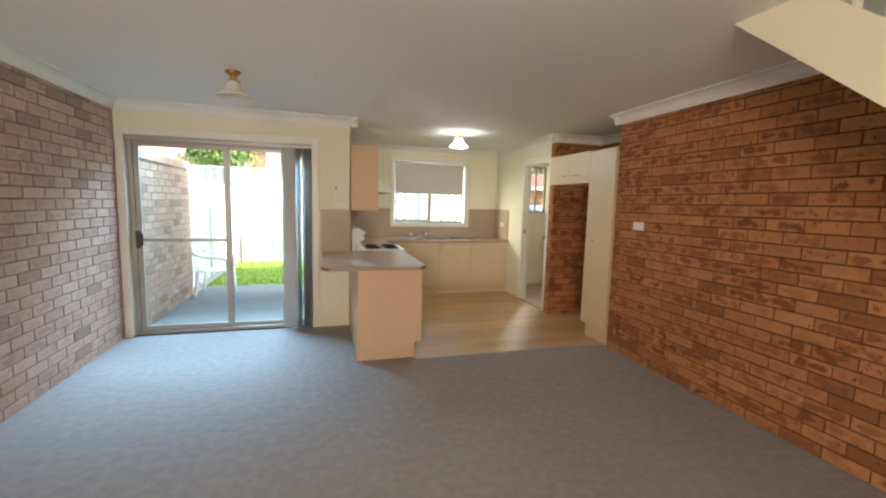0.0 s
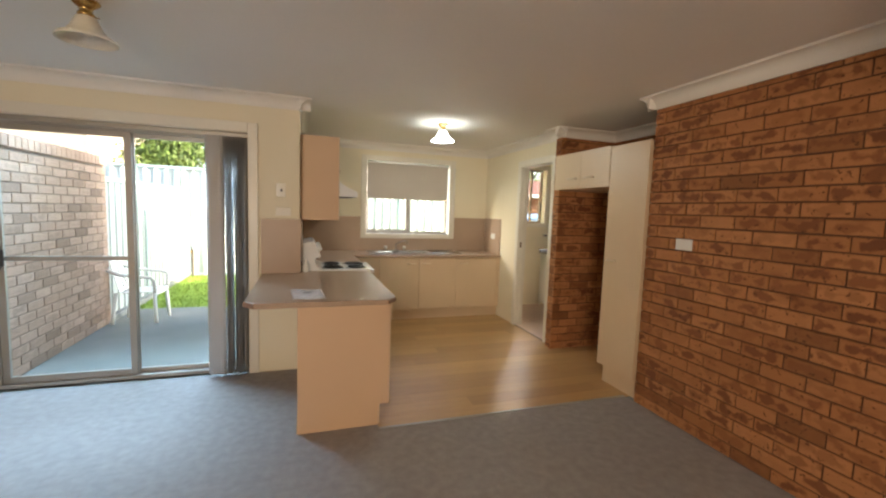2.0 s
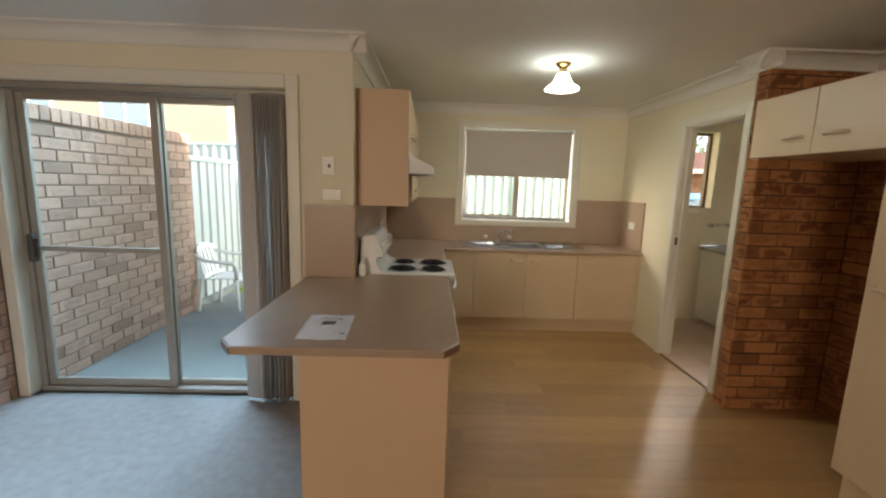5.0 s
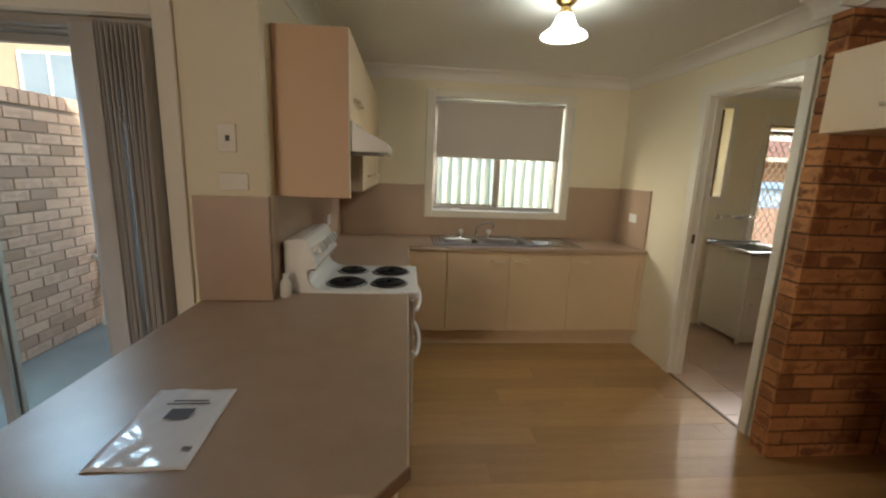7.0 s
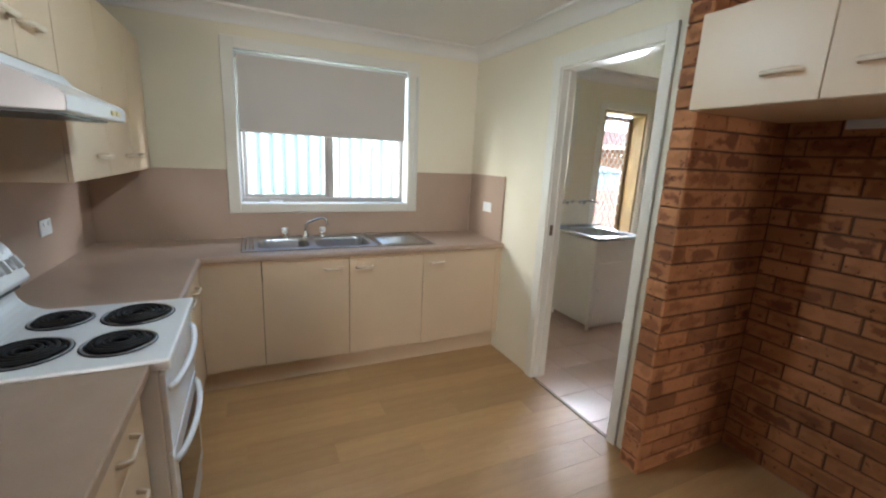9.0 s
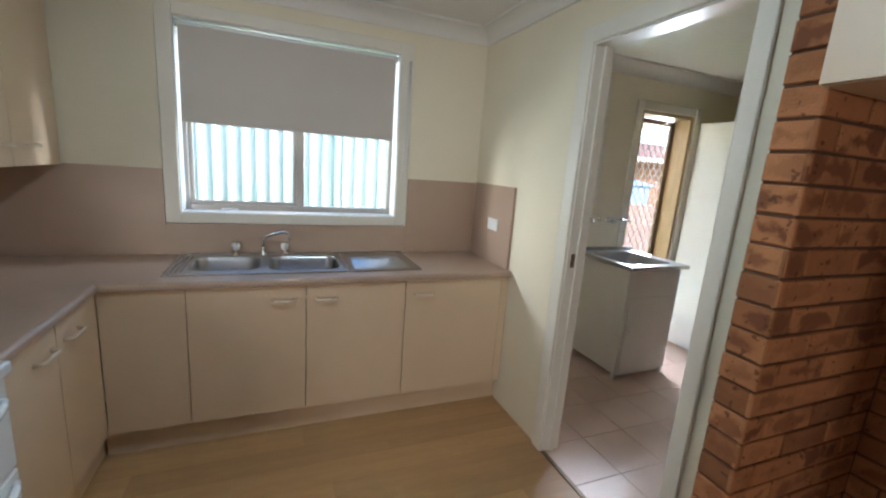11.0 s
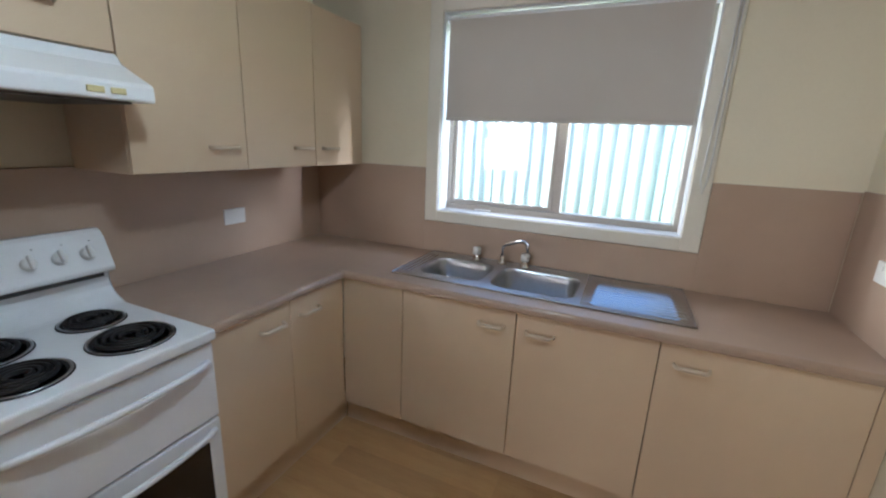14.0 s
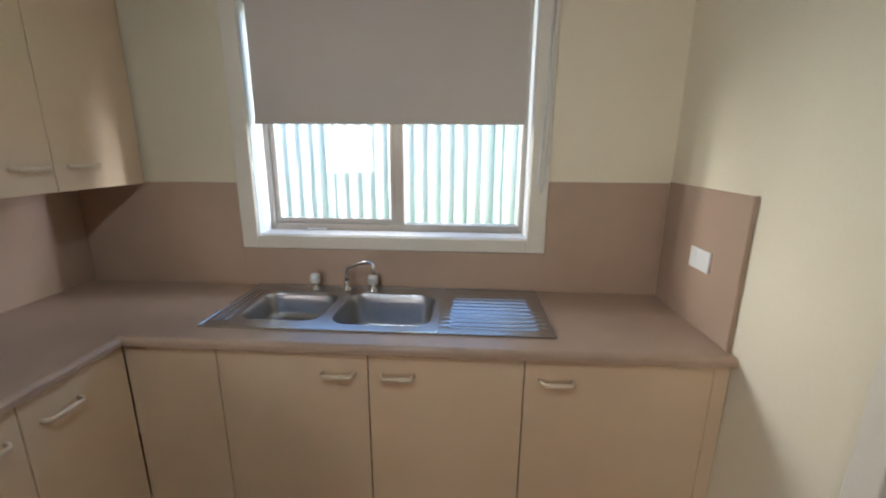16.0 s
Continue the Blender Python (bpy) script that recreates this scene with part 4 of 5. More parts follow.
for z0, z1 in ((0.685, 0.862), (0.51, 0.685), (0.33, 0.51), (KZ, 0.33)):
    door_x(pn, 4.66, 5.10, z0, z1, 0.853, 1, (4.90, (z0 + z1) / 2 - 0.01))
pt = base("peninsula_benchtop", (0.4, 4.4, ZB), "taupe speckled laminate breakfast bar top with clipped corners", "benchtop")
c = 0.085
prism("slab", [(-0.085 + c * 0.8, 3.755), (0.885 - c * 0.8, 3.755), (0.885, 3.755 + c), (0.885, 5.105), (0.232, 5.105), (0.232, 4.976), (-0.085, 4.976), (-0.085, 3.755 + c)], "z", ZB, ZT, BENCH, pt, bevel=0.006)
for x0, x1 in ((0.885 - c * 0.8, 0.885), (-0.085 + c * 0.8, -0.085)):
    out = 0.0035 if x1 > x0 else -0.0035
    prism("corner_cap", [(x0, 3.755), (x1, 3.755 + c), (x1 + out, 3.755 + c - 0.0028), (x0 + out, 3.755 - 0.0028)], "z", ZB + 0.002, ZT - 0.004, EDGE, pt, label="brown laminate edge strip on the clipped corner")
sheet = base("printed_sheet", (0.30, 4.0, ZT), "white printed sheet in a glossy plastic sleeve on the bench", "paper")
bm = bmesh.new()
nx, ny = 14, 20
gv = []
for j in range(ny + 1):
    row = []
    for i in range(nx + 1):
        u, v = i / nx, j / ny
        x = -0.105 + 0.21 * u - 0.02 * (v - 0.5)
        y = -0.16 + 0.325 * v
        h = 0.0022 + 0.0020 * math.sin(9 * u + 5 * v) * math.sin(7 * v + 1.3) + 0.0009 * math.sin(23 * u - 17 * v)
        row.append(bm.verts.new((x, y, max(0.0006, h))))
    gv.append(row)
for a, b in zip(gv, gv[1:]):
    for i in range(nx):
        bm.faces.new((a[i], a[i + 1], b[i + 1], b[i]))
pg = finish(bm, "page", PAPER, sheet, True)
pg.modifiers.new("thick", "SOLIDIFY").thickness = 0.0004
zt_ = ZT + 0.0056
solid("print_block", [(0.27, 0.33, 4.02, 4.065, zt_, zt_ + 0.0004)], INK, parent=sheet)
solid("print_bar", [(0.245, 0.355, 4.085, 4.09, zt_, zt_ + 0.0004)], INK, parent=sheet)
solid("print_bar", [(0.255, 0.345, 4.10, 4.105, zt_, zt_ + 0.0004)], INK, parent=sheet)
solid("print_mark", [(0.375, 0.395, 3.90, 3.912, zt_, zt_ + 0.0004)], INK, parent=sheet)
bottle = base("small_bottle", (0.285, 5.035, ZT), "small white plastic bottle with a cap on the bench", "bottle")
lathe("body", [(0.0, 0.001), (0.024, 0.001), (0.027, 0.006), (0.027, 0.065), (0.022, 0.082), (0.012, 0.092), (0.011, 0.098)], PLASTIC, (0.285, 5.035, ZT), bottle, 24)
lathe("cap", [(0.013, 0.097), (0.0135, 0.115), (0.010, 0.119), (0.0, 0.119)], PLASTIC, (0.285, 5.035, ZT), bottle, 20)

# ---- fridge space cabinetry ----
tc_ = base("pantry_cabinet", (3.2, 3.85, 0.0), "tall cream laminate pantry cupboard beside the fridge space", "cabinet")
solid("carcass", [(2.852, 3.59, 3.646, 4.083, 0.17, 2.12)], CAB, parent=tc_)
solid("kickboard", [(2.90, 3.59, 3.65, 4.075, 0.0, 0.17)], CAB, parent=tc_)
door_x(tc_, 3.644, 4.085, 0.175, 2.125, 2.833, -1, (3.985, 1.13), 0.10)
oc = base("fridge_overhead_cabinet", (3.1, 4.5, 1.775), "cream laminate cupboard with two doors over the fridge space", "cabinet")
solid("carcass", [(2.852, 3.50, 4.087, 4.938, 1.775, 2.13)], CAB, parent=oc)
door_x(oc, 4.087, 4.50, 1.775, 2.135, 2.833, -1, (4.36, 1.875), 0.12)
door_x(oc, 4.50, 4.938, 1.775, 2.135, 2.833, -1, (4.62, 1.875), 0.12)


def plate(name, c, face, w, h, label, rockers=2, mat=None):
    """A wall plate with rockers; face: the way it faces ('-x', 'x', '-y')."""
    e = base(name, c, label, "wall plate")
    cx, cy, cz = c
    if face == '-y':
        solid("cover", [(cx - w / 2, cx + w / 2, cy - 0.009, cy, cz - h / 2, cz + h / 2)], mat or PLASTIC, 0.003, parent=e, segs=2)
        for i in range(rockers):
            x = cx + (i - (rockers - 1) / 2) * w * 0.4
            solid("rocker", [(x - 0.006, x + 0.006, cy - 0.012, cy - 0.009, cz - 0.002, cz + 0.016)], PLASTIC, 0.001, parent=e)
    else:
        s = -1 if face == '-x' else 1
        solid("cover", [(min(cx, cx + s * 0.009), max(cx, cx + s * 0.009), cy - w / 2, cy + w / 2, cz - h / 2, cz + h / 2)], mat or PLASTIC, 0.003, parent=e, segs=2)
        for i in range(rockers):
            y = cy + (i - (rockers - 1) / 2) * w * 0.4
            a, b = cx + s * 0.009, cx + s * 0.012
            solid("rocker", [(min(a, b), max(a, b), y - 0.006, y + 0.006, cz + 0.008, cz + 0.026)], PLASTIC, 0.001, parent=e)
    return e


plate("light_switch", (2.86, 3.29, 1.328), '-x', 0.135, 0.08, "white plastic switch plate on the brick wall", 0)
plate("power_outlet", (0.242, 6.37, 1.115), 'x', 0.125, 0.08, "white double power outlet on the splashback")
plate("power_outlet", (2.973, 6.715, 1.158), '-x', 0.13, 0.078, "white power outlet on the splashback near the wall end")
plate("power_outlet", (3.6, 4.66, 1.79), '-x', 0.14, 0.09, "white power outlet high in the fridge space")
plate("light_switch", (0.095, 4.98, 1.455), '-y', 0.125, 0.075, "cream switch plate on the end wall", 0, TRIM)
th = plate("wall_control", (0.075, 4.98, 1.645), '-y', 0.08, 0.12, "cream wall control plate with a dark button", 0, TRIM)
solid("button", [(0.071, 0.087, 4.966, 4.972, 1.63, 1.655)], DARKP, 0.001, parent=th)


# ---- ceiling lamps ----
def lamp(x, y, shade, label):
    e = base("ceiling_lamp", (x, y, 2.44), label, "lamp", "bell shade ceiling lamps")
    lathe("canopy", [(0.0, 0.0), (0.055, 0.0), (0.058, -0.008), (0.045, -0.02), (0.03, -0.032), (0.024, -0.05), (0.034, -0.058), (0.034, -0.072), (0.026, -0.078)], BRASS, (x, y, 2.44), e, 28)
    lathe("shade", [(0.03, -0.07), (0.042, -0.078), (0.052, -0.10), (0.062, -0.125), (0.082, -0.15), (0.108, -0.165), (0.12, -0.178), (0.122, -0.184)], shade, (x, y, 2.44), e, 36, thick=0.004)
    lathe("bulb", [(0.012, -0.078), (0.014, -0.10), (0.028, -0.125), (0.03, -0.14), (0.022, -0.158), (0.0, -0.165)], shade, (x, y, 2.44), e, 18)
    for i in range(3):
        a = 2 * math.pi * i / 3 + 0.4
        tube("screw", [(x + 0.03 * math.cos(a), y + 0.03 * math.sin(a), 2.375), (x + 0.05 * math.cos(a), y + 0.05 * math.sin(a), 2.375)], 0.004, BRASS, e, 8)


lamp(-0.71, 3.53, SHADE_OFF, "brass ceiling lamp with a cream frosted bell shade, off")
lamp(1.68, 5.35, SHADE, "brass ceiling lamp with a white frosted bell shade, lit")

# ---- yard ----
solid("patio", [(-2.11, -0.06, 5.18, 7.96, -0.135, -0.05)], CONCRETE, 0.01, kind=S, label="grey concrete patio slab")
lawn = solid("lawn", [(-2.06, 7.0, 7.97, 11.05, -0.135, -0.055)], GRASS, kind=S)
bm = bmesh.new()
for i in range(9000):
    x, y = random.uniform(-2.05, 0.8), random.uniform(7.96, 11.0)
    a, h, w = random.uniform(0, 6.283), random.uniform(0.02, 0.045), 0.006
    dx, dy = math.cos(a) * w, math.sin(a) * w
    tip = (x + random.uniform(-0.02, 0.02), y + random.uniform(-0.02, 0.02), -0.055 + h)
    bm.faces.new([bm.verts.new((x - dx, y - dy, -0.056)), bm.verts.new((x + dx, y + dy, -0.056)), bm.verts.new(tip)])
tagged(finish(bm, "lawn_grass", GRASS), "short green lawn grass behind the patio", "grass", kind="stuff")
wall_patio = solid("wall_patio", [(-2.11, -2.01, 5.18, 7.06, -0.14, 1.90)], MORTAR_GLARE, kind=S, label="pink brick patio screen wall with a soldier course on top")


def fence_panel(parent, length, top):
    """A ribbed steel sheet in local coordinates, from 0 to length."""
    bm = bmesh.new()
    pitch, xs = 0.19, []
    k = 0
    while k * pitch < length - 0.01:
        for f, d in ((0.0, 0.0), (0.34, 0.0), (0.40, 0.045), (0.60, 0.045), (0.66, 0.0)):
            xs.append(((k + f) * pitch, d))
        k += 1
    xs = [(x, d) for x, d in xs if x <= length] + [(length, 0.0)]
    lo_ = [bm.verts.new((x, -d, 0.0)) for x, d in xs]
    hi_ = [bm.verts.new((x, -d, top)) for x, d in xs]
    for i in range(len(xs) - 1):
        bm.faces.new((lo_[i], lo_[i + 1], hi_[i + 1], hi_[i]))
    ob = finish(bm, "fence_sheet", FENCE, parent)
    ob.modifiers.new("thick", "SOLIDIFY").thickness = 0.002
    return ob


def fence(name, start, turn, count, top, label):
    f = base(name, start, label, "fence")
    f.rotation_euler = (0, 0, radians(turn))
    first = None
    for i in range(count):
        if first is None:
            first = ob = fence_panel(f, 2.36, top)
        else:
            ob = new("fence_sheet", first.data)
            ob.parent = f
            ob.modifiers.new("thick", "SOLIDIFY").thickness = 0.002
        ob.location = (i * 2.4 + 0.02, 0, 0)
        for nm, b in (("top_rail", (i * 2.4, i * 2.4 + 2.4, -0.045, 0.02, top - 0.03, top + 0.03)), ("bottom_rail", (i * 2.4, i * 2.4 + 2.4, -0.04, 0.015, 0.0, 0.06)), ("post", (i * 2.4 - 0.04, i * 2.4 + 0.05, -0.06, 0.03, -0.1, top))):
            finish(boxes_mesh([b], 0.004), nm, FENCECAP, f)
    return f


fence("back_fence", (-7.1, 11.15, -0.08), 0, 5, 2.3, "pale green ribbed steel back fence in full sun")
fence("side_fence", (-2.12, 11.1, -0.08), -90, 2, 1.84, "pale green ribbed steel side fence beside the lawn")
solid("side_plinth", [(-2.13, -2.05, 7.0, 11.1, -0.14, 0.02)], CONCRETE, 0.01, kind=S)

gt = base("garden_tap", (-1.98, 10.9, -0.055), "grey garden tap on a short post by the fence", "tap")
solid("post", [(-2.0, -1.96, 10.88, 10.92, -0.055, 0.52)], BARK, 0.004, parent=gt)
tube("tap_body", [(-1.98, 10.88, 0.50), (-1.98, 10.84, 0.52), (-1.98, 10.79, 0.51), (-1.98, 10.77, 0.46)], 0.014, BRASS, gt)
lathe("tap_handle", [(0.006, 0.0), (0.006, 0.03), (0.03, 0.035), (0.03, 0.045), (0.0, 0.047)], DARKP, (-1.98, 10.83, 0.53), gt, 14)

chair = base("plastic_chair", (-1.72, 7.22, -0.05), "white moulded plastic armchair standing on the patio", "chair")


def chair_part(name, fn, nu, nv, thick, mat=PLASTIC):
    bm = bmesh.new()
    g = [[bm.verts.new(fn(i / nu, j / nv)) for i in range(nu + 1)] for j in range(nv + 1)]
    for a, b in zip(g, g[1:]):
        for i in range(nu):
            bm.faces.new((a[i], a[i + 1], b[i + 1], b[i]))
    ob = finish(bm, name, mat, chair, True)
    ob.modifiers.new("thick", "SOLIDIFY").thickness = thick
    return ob


chair_part("seat", lambda u, v: (-0.2 + 0.44 * u, (-0.22 + 0.44 * v) * (0.9 + 0.1 * u), 0.41 + 0.02 * u - 0.018 * math.sin(math.pi * v) - 0.03 * max(0, u - 0.85) / 0.15), 10, 8, 0.008)


def back_fn(u, v):
    w = 0.5 * (1.0 - 0.18 * v ** 2)
    return (-0.2 - 0.10 * v + 0.05 * (2 * u - 1) ** 2, (u - 0.5) * w, 0.41 + 0.40 * v - 0.05 * v * (2 * u - 1) ** 2)


for i in range(5):
    chair_part("back_slat", lambda u, v, i=i: back_fn(0.1 + 0.16 * i + 0.11 * u, 0.06 + 0.78 * v), 2, 8, 0.008)
chair_part("top_rail", lambda u, v: back_fn(u, 0.83 + 0.17 * v), 12, 3, 0.012)
chair_part("lower_rail", lambda u, v: back_fn(u, 0.0 + 0.1 * v), 10, 2, 0.012)
for s in (-1, 1):
    tube("armrest", [tuple(Vector(p) + Vector(chair.location)) for p in ((-0.27, s * 0.235, 0.70), (-0.12, s * 0.275, 0.645), (0.08, s * 0.285, 0.625), (0.19, s * 0.275, 0.61), (0.225, s * 0.265, 0.57), (0.225, s * 0.255, 0.42))], 0.02, PLASTIC, chair, 10)
    for x0, x1 in ((0.21, 0.235), (-0.19, -0.24)):
        ob = tube("leg", [tuple(Vector(p) + Vector(chair.location)) for p in ((x0, s * 0.225, 0.42), ((x0 + x1) / 2, s * 0.24, 0.2), (x1, s * 0.25, 0.0))], 0.022, PLASTIC, chair, 8)


# ---- beyond the fence ----
def tree(at, height, spread, leaves, label, seed):
    rnd = random.Random(seed)
    t = base("tree", at, label, "tree", "trees beyond the fence")
    X = Vector(at)
    tube("trunk", [X, X + Vector((0.1, 0, height * 0.25)), X + Vector((0.0, 0.1, height * 0.5)), X + Vector((0.15, 0, height * 0.8))], 0.16, BARK, t, 9)
    tips = []
    for i in range(9):
        a = i * 2.4
        p0 = X + Vector((0.05, 0.05, height * (0.35 + 0.05 * i)))
        p2 = p0 + Vector((math.cos(a) * spread * 0.7, math.sin(a) * spread * 0.7, height * 0.2))
        tube("limb", [p0, p0.lerp(p2, 0.5) + Vector((0, 0, 0.12)), p2], 0.055, BARK, t, 6)
        tips += [p2, p0.lerp(p2, 0.55)]
    bm = bmesh.new()
    clumps = [p + Vector((rnd.gauss(0, 0.3 * spread), rnd.gauss(0, 0.3 * spread), rnd.gauss(0.1, 0.35))) for p in tips for _ in range(3)]
    for _ in range(leaves):
        c0 = rnd.choice(clumps)
        p = c0 + Vector((rnd.gauss(0, 0.22), rnd.gauss(0, 0.22), rnd.gauss(0, 0.2)))
        q = Euler((rnd.uniform(0, 6.3), rnd.uniform(0, 6.3), rnd.uniform(0, 6.3))).to_matrix()
        s = rnd.uniform(0.05, 0.10)
        bm.faces.new([bm.verts.new(p - X + q @ Vector(v)) for v in ((-s, 0, 0), (0, -s * 0.45, 0.01), (s, 0, 0), (0, s * 0.45, 0.01))])
    tagged(finish(bm, "leaves", LEAF, t), kind="stuff")


tree((-2.8, 12.7, -0.14), 3.7, 0.6, 6000, "leafy green tree beyond the back fence", 3)
tree((12.2, 22.5, -0.14), 6.0, 1.8, 5000, "sunlit tree beyond the side yard", 8)


def house(name, x0, x1, y0, y1, eave, ridge, label, wins, mat=OUTBRICK):
    h = base(name, ((x0 + x1) / 2, (y0 + y1) / 2, -0.14), label, "house")
    solid("wall", [(x0, x1, y0, y1, -0.14, eave)], mat, parent=h)
    ym = (y0 + y1) / 2
    prism("roof", [(y0 - 0.5, eave - 0.05), (ym, ridge), (y1 + 0.5, eave - 0.05), (y1 + 0.5, eave + 0.07), (ym, ridge + 0.14), (y0 - 0.5, eave + 0.07)], "x", x0 - 0.4, x1 + 0.4, ROOF, h)
    prism("gable", [(y0 + 0.002, eave - 0.1), (ym, ridge - 0.02), (y1 - 0.002, eave - 0.1)], "x", x0 + 0.002, x1 - 0.002, mat, h)
    solid("gutter", [(x0 - 0.4, x1 + 0.4, y0 - 0.62, y0 - 0.5, eave - 0.08, eave + 0.05)], ALU, 0.01, parent=h)
    for a, b, c_, d in wins:
        solid("window_frame", [(a, a + 0.07, y0 - 0.03, y0 + 0.02, c_, d), (b - 0.07, b, y0 - 0.03, y0 + 0.02, c_, d), (a + 0.07, b - 0.07, y0 - 0.03, y0 + 0.02, d - 0.07, d), (a + 0.07, b - 0.07, y0 - 0.03, y0 + 0.02, c_, c_ + 0.07), ((a + b) / 2 - 0.03, (a + b) / 2 + 0.03, y0 - 0.03, y0 + 0.02, c_ + 0.07, d - 0.07)], WHITE, parent=h)
        solid("window_pane", [(a + 0.07, b - 0.07, y0 - 0.012, y0 - 0.004, c_ + 0.07, d - 0.07)], PANE, parent=h)


house("neighbour_house", -13.0, -5.6, 15.5, 22.0, 5.2, 7.0, "cream rendered two-storey house beyond the fence", [(-9.4, -7.9, 2.9, 4.2), (-12.2, -10.8, 2.9, 4.2)], OUTCREAM)
house("neighbour_house", -3.0, 4.4, 18.5, 24.0, 3.9, 5.6, "brown brick house with a tiled roof beyond the fence", [(-2.3, -0.9, 2.5, 3.4), (1.2, 2.6, 1.2, 2.5)])
house("neighbour_house", 7.4, 17.0, 15.5, 20.5, 2.2, 2.9, "red brick house seen through the laundry door", [(9.6, 10.9, 1.0, 1.9)])
shed = base("garden_shed", (8.2, 12.7, -0.14), "small blue steel garden shed", "shed")
solid("walls", [(6.2, 10.2, 12.0, 13.4, -0.14, 1.38)], BLUESHEET, 0.01, parent=shed)
prism("roof", [(11.9, 1.38), (12.7, 1.52), (13.5, 1.38)], "x", 6.1, 10.3, BLUESHEET, shed)
garden_wall = solid("wall_garden", [(4.95, 13.0, 11.1, 11.22, -0.14, 0.98)], OUTPINK, 0.006, kind=S, label="low pale pink brick garden wall")
solid("path", [(-0.05, 8.5, 7.26, 7.96, -0.135, -0.05)], CONCRETE, kind=S)


# ---- pieces of floors and walls ----
def chamfer_piece(w, h, d, c, name, mat):
    """A slab with its face at z = 0, chamfered, w by h, d deep; centred."""
    bm = bmesh.new()
    a, b = w / 2, h / 2
    f = [bm.verts.new(v) for v in ((-a + c, -b + c, 0), (a - c, -b + c, 0), (a - c, b - c, 0), (-a + c, b - c, 0))]
    s = [bm.verts.new(v) for v in ((-a, -b, -c), (a, -b, -c), (a, b, -c), (-a, b, -c))]
    g = [bm.verts.new((v.co.x, v.co.y, -d)) for v in s]
    bm.faces.new(f)
    for i in range(4):
        j = (i + 1) % 4
        bm.faces.new((f[j], f[i], s[i], s[j]))
        bm.faces.new((s[j], s[i], g[i], g[j]))
    bmesh.ops.recalc_face_normals(bm, faces=bm.faces)
    face, own = bm.loops.layers.uv.new("face"), bm.loops.layers.uv.new("tone")
    for q in bm.faces:
        for lp in q.loops:
            lp[face].uv = (lp.vert.co.x / w + 0.5, lp.vert.co.y / h + 0.5)
            lp[own].uv = (0.0, 0.0)
    me = bpy.data.meshes.new(name)
    bm.to_mesh(me)
    bm.free()
    me.materials.append(mat)
    return me


PIECES = {}


def piece(w, h, d, c, name, mat):
    key = (round(w, 3), round(h, 3), name, mat.name)
    if key not in PIECES:
        PIECES[key] = chamfer_piece(w, h, d, c, name, mat)
    return PIECES[key]


FACING = {"x": Matrix(((0, 0, 1), (1, 0, 0), (0, 1, 0))), "-x": Matrix(((0, 0, -1), (-1, 0, 0), (0, 1, 0))), "-y": Matrix(((1, 0, 0), (0, 0, -1), (0, 1, 0))), "y": Matrix(((-1, 0, 0), (0, 0, 1), (0, 1, 0)))}


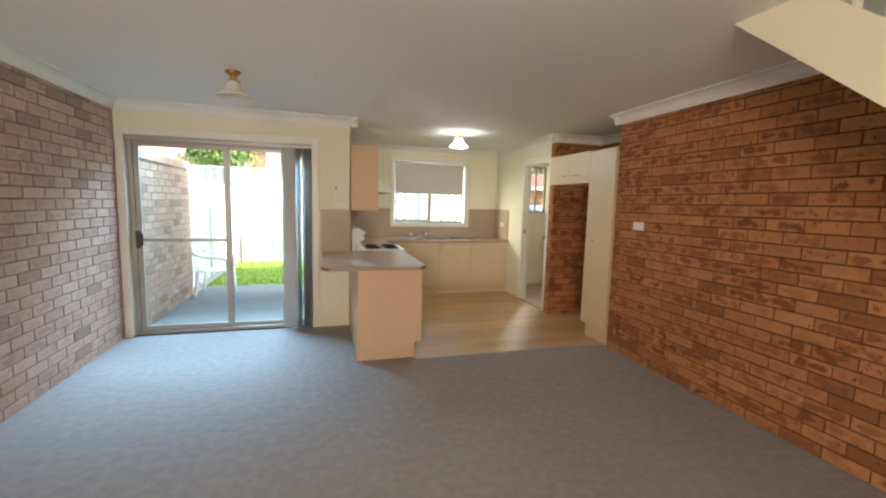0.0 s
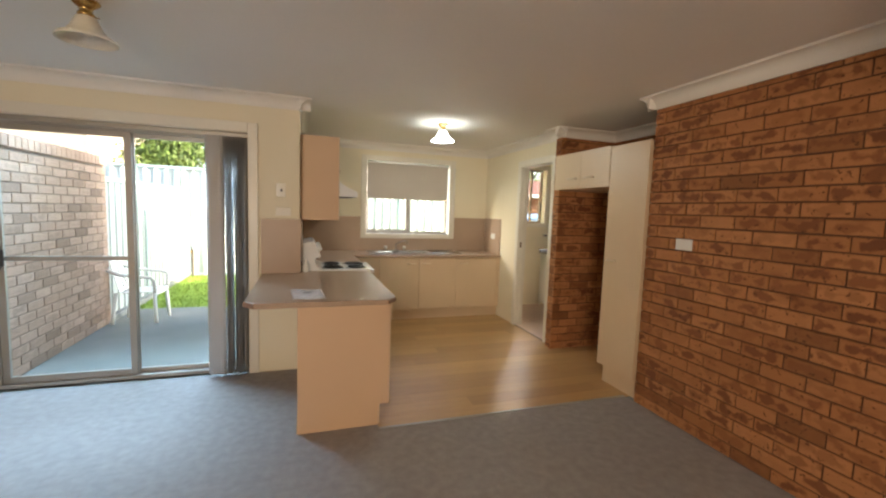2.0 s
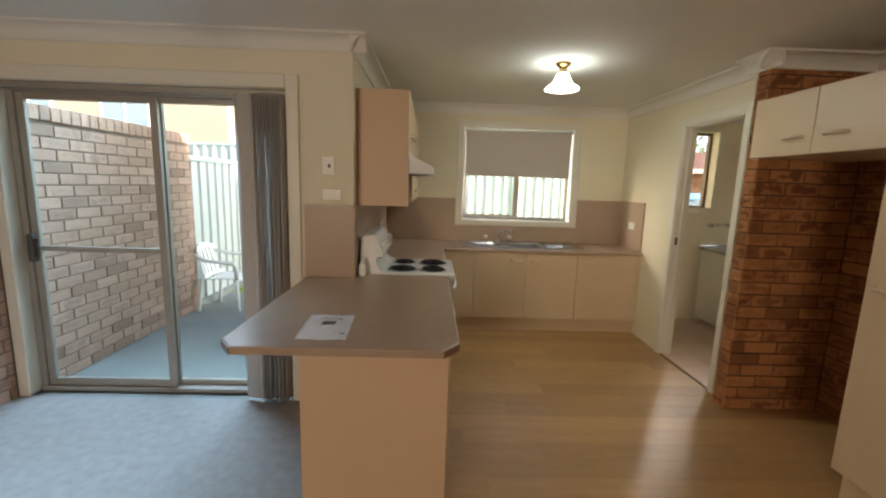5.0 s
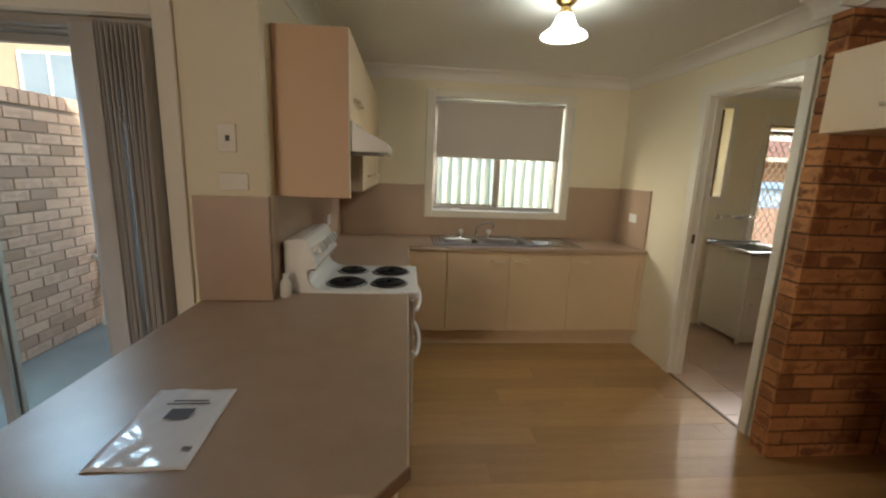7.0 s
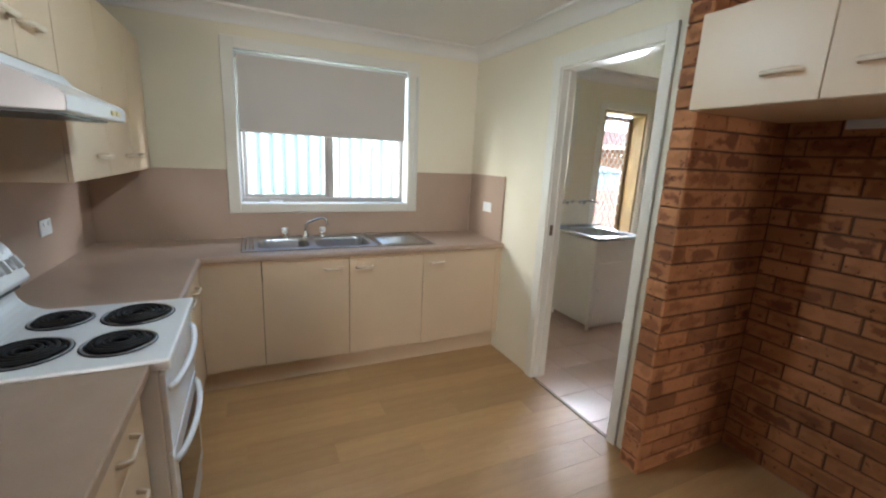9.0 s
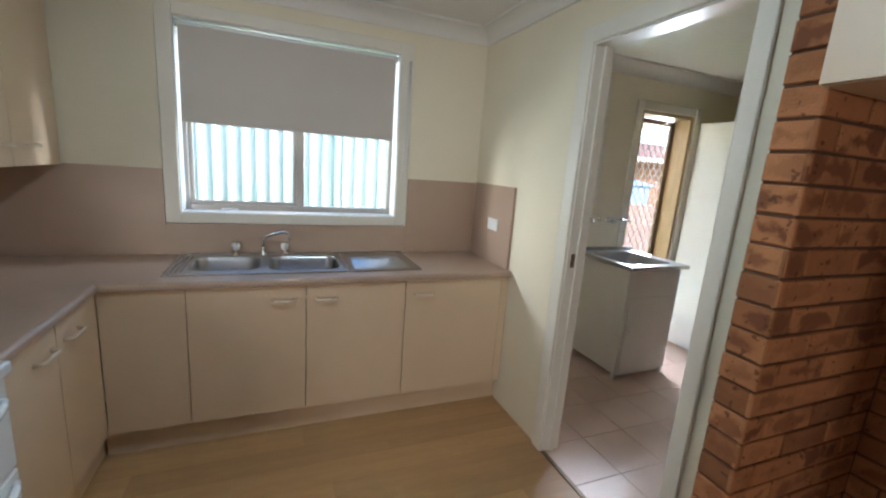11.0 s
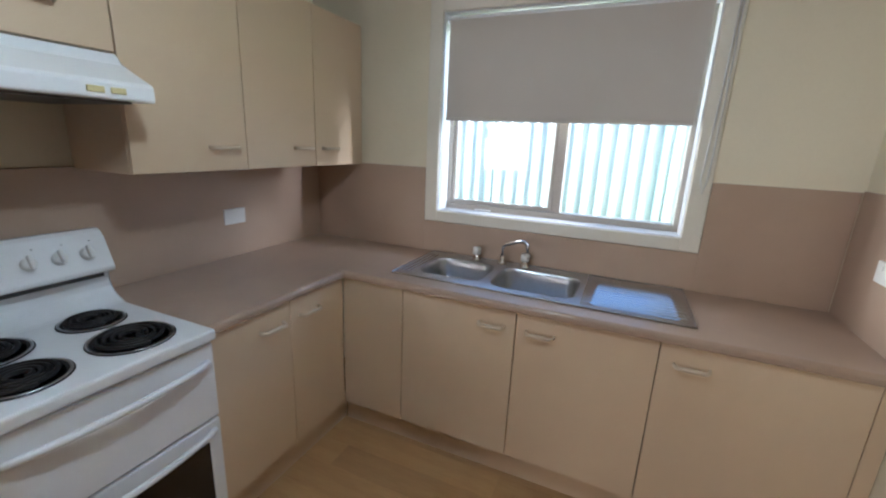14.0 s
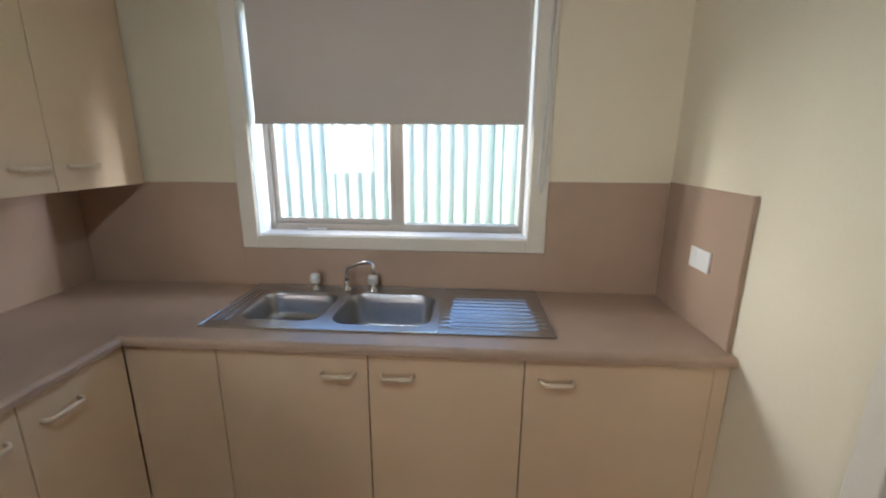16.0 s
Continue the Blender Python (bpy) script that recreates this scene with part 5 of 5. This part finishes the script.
def brick_face(parent, face, plane, lo, hi, z0, z1, mat, near, shift=0.0, proud=0.009):
    """Running-bond bricks on a wall face; those between near's two ends are parts, the rest one mesh."""
    rot = FACING[face].to_4x4()
    rest = bmesh.new()
    course, z, k = 0.0858, z0, 0
    while z < z1 - 0.02:
        hgt = min(0.076, z1 - z - 0.005)
        start = lo - (0.12 if (k % 2) else 0.0) - shift
        x = start
        while x < hi:
            a, b = max(x, lo), min(x + 0.23, hi)
            if b - a > 0.025:
                w = round((b - a) / 0.01) * 0.01 if b - a < 0.229 else 0.23
                jx, jz, jd = random.uniform(-0.0012, 0.0012), random.uniform(-0.0012, 0.0012), random.uniform(-0.0015, 0.0015)
                mid = (a + b) / 2 + jx
                p = {"x": (plane + jd, mid, z + hgt / 2 + jz), "-x": (plane - jd, mid, z + hgt / 2 + jz), "-y": (mid, plane - jd, z + hgt / 2 + jz), "y": (mid, plane + jd, z + hgt / 2 + jz)}[face]
                m = Matrix.Translation(p) @ rot @ Matrix.Rotation(radians(random.uniform(-0.25, 0.25)), 4, 'Z')
                me = piece(w, hgt, proud + 0.004, 0.0035, "brick", mat)
                if near[0] <= mid <= near[1]:
                    ob = new("brick", me)
                    ob.parent = parent
                    ob.matrix_basis = m
                else:
                    tmp, had = len(rest.verts), len(rest.faces)
                    rest.from_mesh(me)
                    rest.verts.ensure_lookup_table()
                    rest.faces.ensure_lookup_table()
                    own, tint = rest.loops.layers.uv["tone"], random.random()
                    for q in rest.faces[had:]:
                        for lp in q.loops:
                            lp[own].uv = (tint, 0.0)
                    for v in rest.verts[tmp:]:
                        v.co = m @ v.co
            x += 0.24
        z += course
        k += 1
    if len(rest.verts):
        ob = finish(rest, "brickwork", mat, parent)
        tagged(ob, kind="stuff")
    else:
        rest.free()


brick_face(wall_right, "-x", 2.86, -2.69, 3.64, 0.0, 2.372, BRICK, (1.15, 3.7))
brick_face(wall_left, "x", -2.08, -2.69, 4.96, 0.0, 2.36, BRICK_GLARE, (2.75, 5.0), 0.07)
brick_face(wall_pier, "-y", 4.95, 2.905, 3.6, 0.0, 2.372, BRICK, (2.9, 3.7), 0.02)
brick_face(wall_pier, "-x", 2.905, 4.95, 5.06, 0.0, 2.372, BRICK, (4.9, 5.1))
brick_face(wall_recess, "-x", 3.6, 3.65, 4.95, 0.0, 2.372, BRICK, (4.0, 5.0), 0.1)
brick_face(wall_patio, "x", -2.0, 5.19, 7.07, -0.09, 1.90, BRICK_GLARE, (5.0, 7.2), 0.05)
brick_face(wall_patio, "y", 7.07, -2.11, -2.0, -0.09, 1.90, BRICK_GLARE, (-3, -1))
for i in range(22):
    ob = solid("coping_brick", [(-2.12, -1.99, 5.185 + i * 0.0858, 5.185 + i * 0.0858 + 0.076, 1.903, 2.01)], BRICK_GLARE, 0.004, kind=S)
    ob["kind"] = ""
    ob.parent = wall_patio

# vinyl planks
PW = 0.152
y, k = 3.752, 0
while y < 6.54:
    w = min(PW - 0.0015, 6.54 - y)
    x = 0.775 - (k * 0.437) % 1.2
    end = 3.60 if y < 4.95 else 2.98
    while x < end:
        a, b = max(x, 0.775), min(x + 1.1985, end)
        if b - a > 0.03:
            ob = new("plank", piece(round(b - a, 2) - 0.001, w, 0.003, 0.0003, "plank", VINYL))
            ob.parent = floor_k
            ob.matrix_basis = pose((a + b) / 2, y + w / 2, 0.0)
        x += 1.2
    y += PW
    k += 1

# laundry tiles
for i in range(9):
    for j in range(7):
        w, d = min(0.297, 5.595 - (3.0 + i * 0.3)), min(0.297, 7.045 - (5.065 + j * 0.3))
        ob = new("tile", piece(w, d, 0.004, 0.001, "tile", TILE))
        ob.parent = floor_l
        ob.matrix_basis = pose(3.0 + i * 0.3 + w / 2, 5.065 + j * 0.3 + d / 2, 0.0)
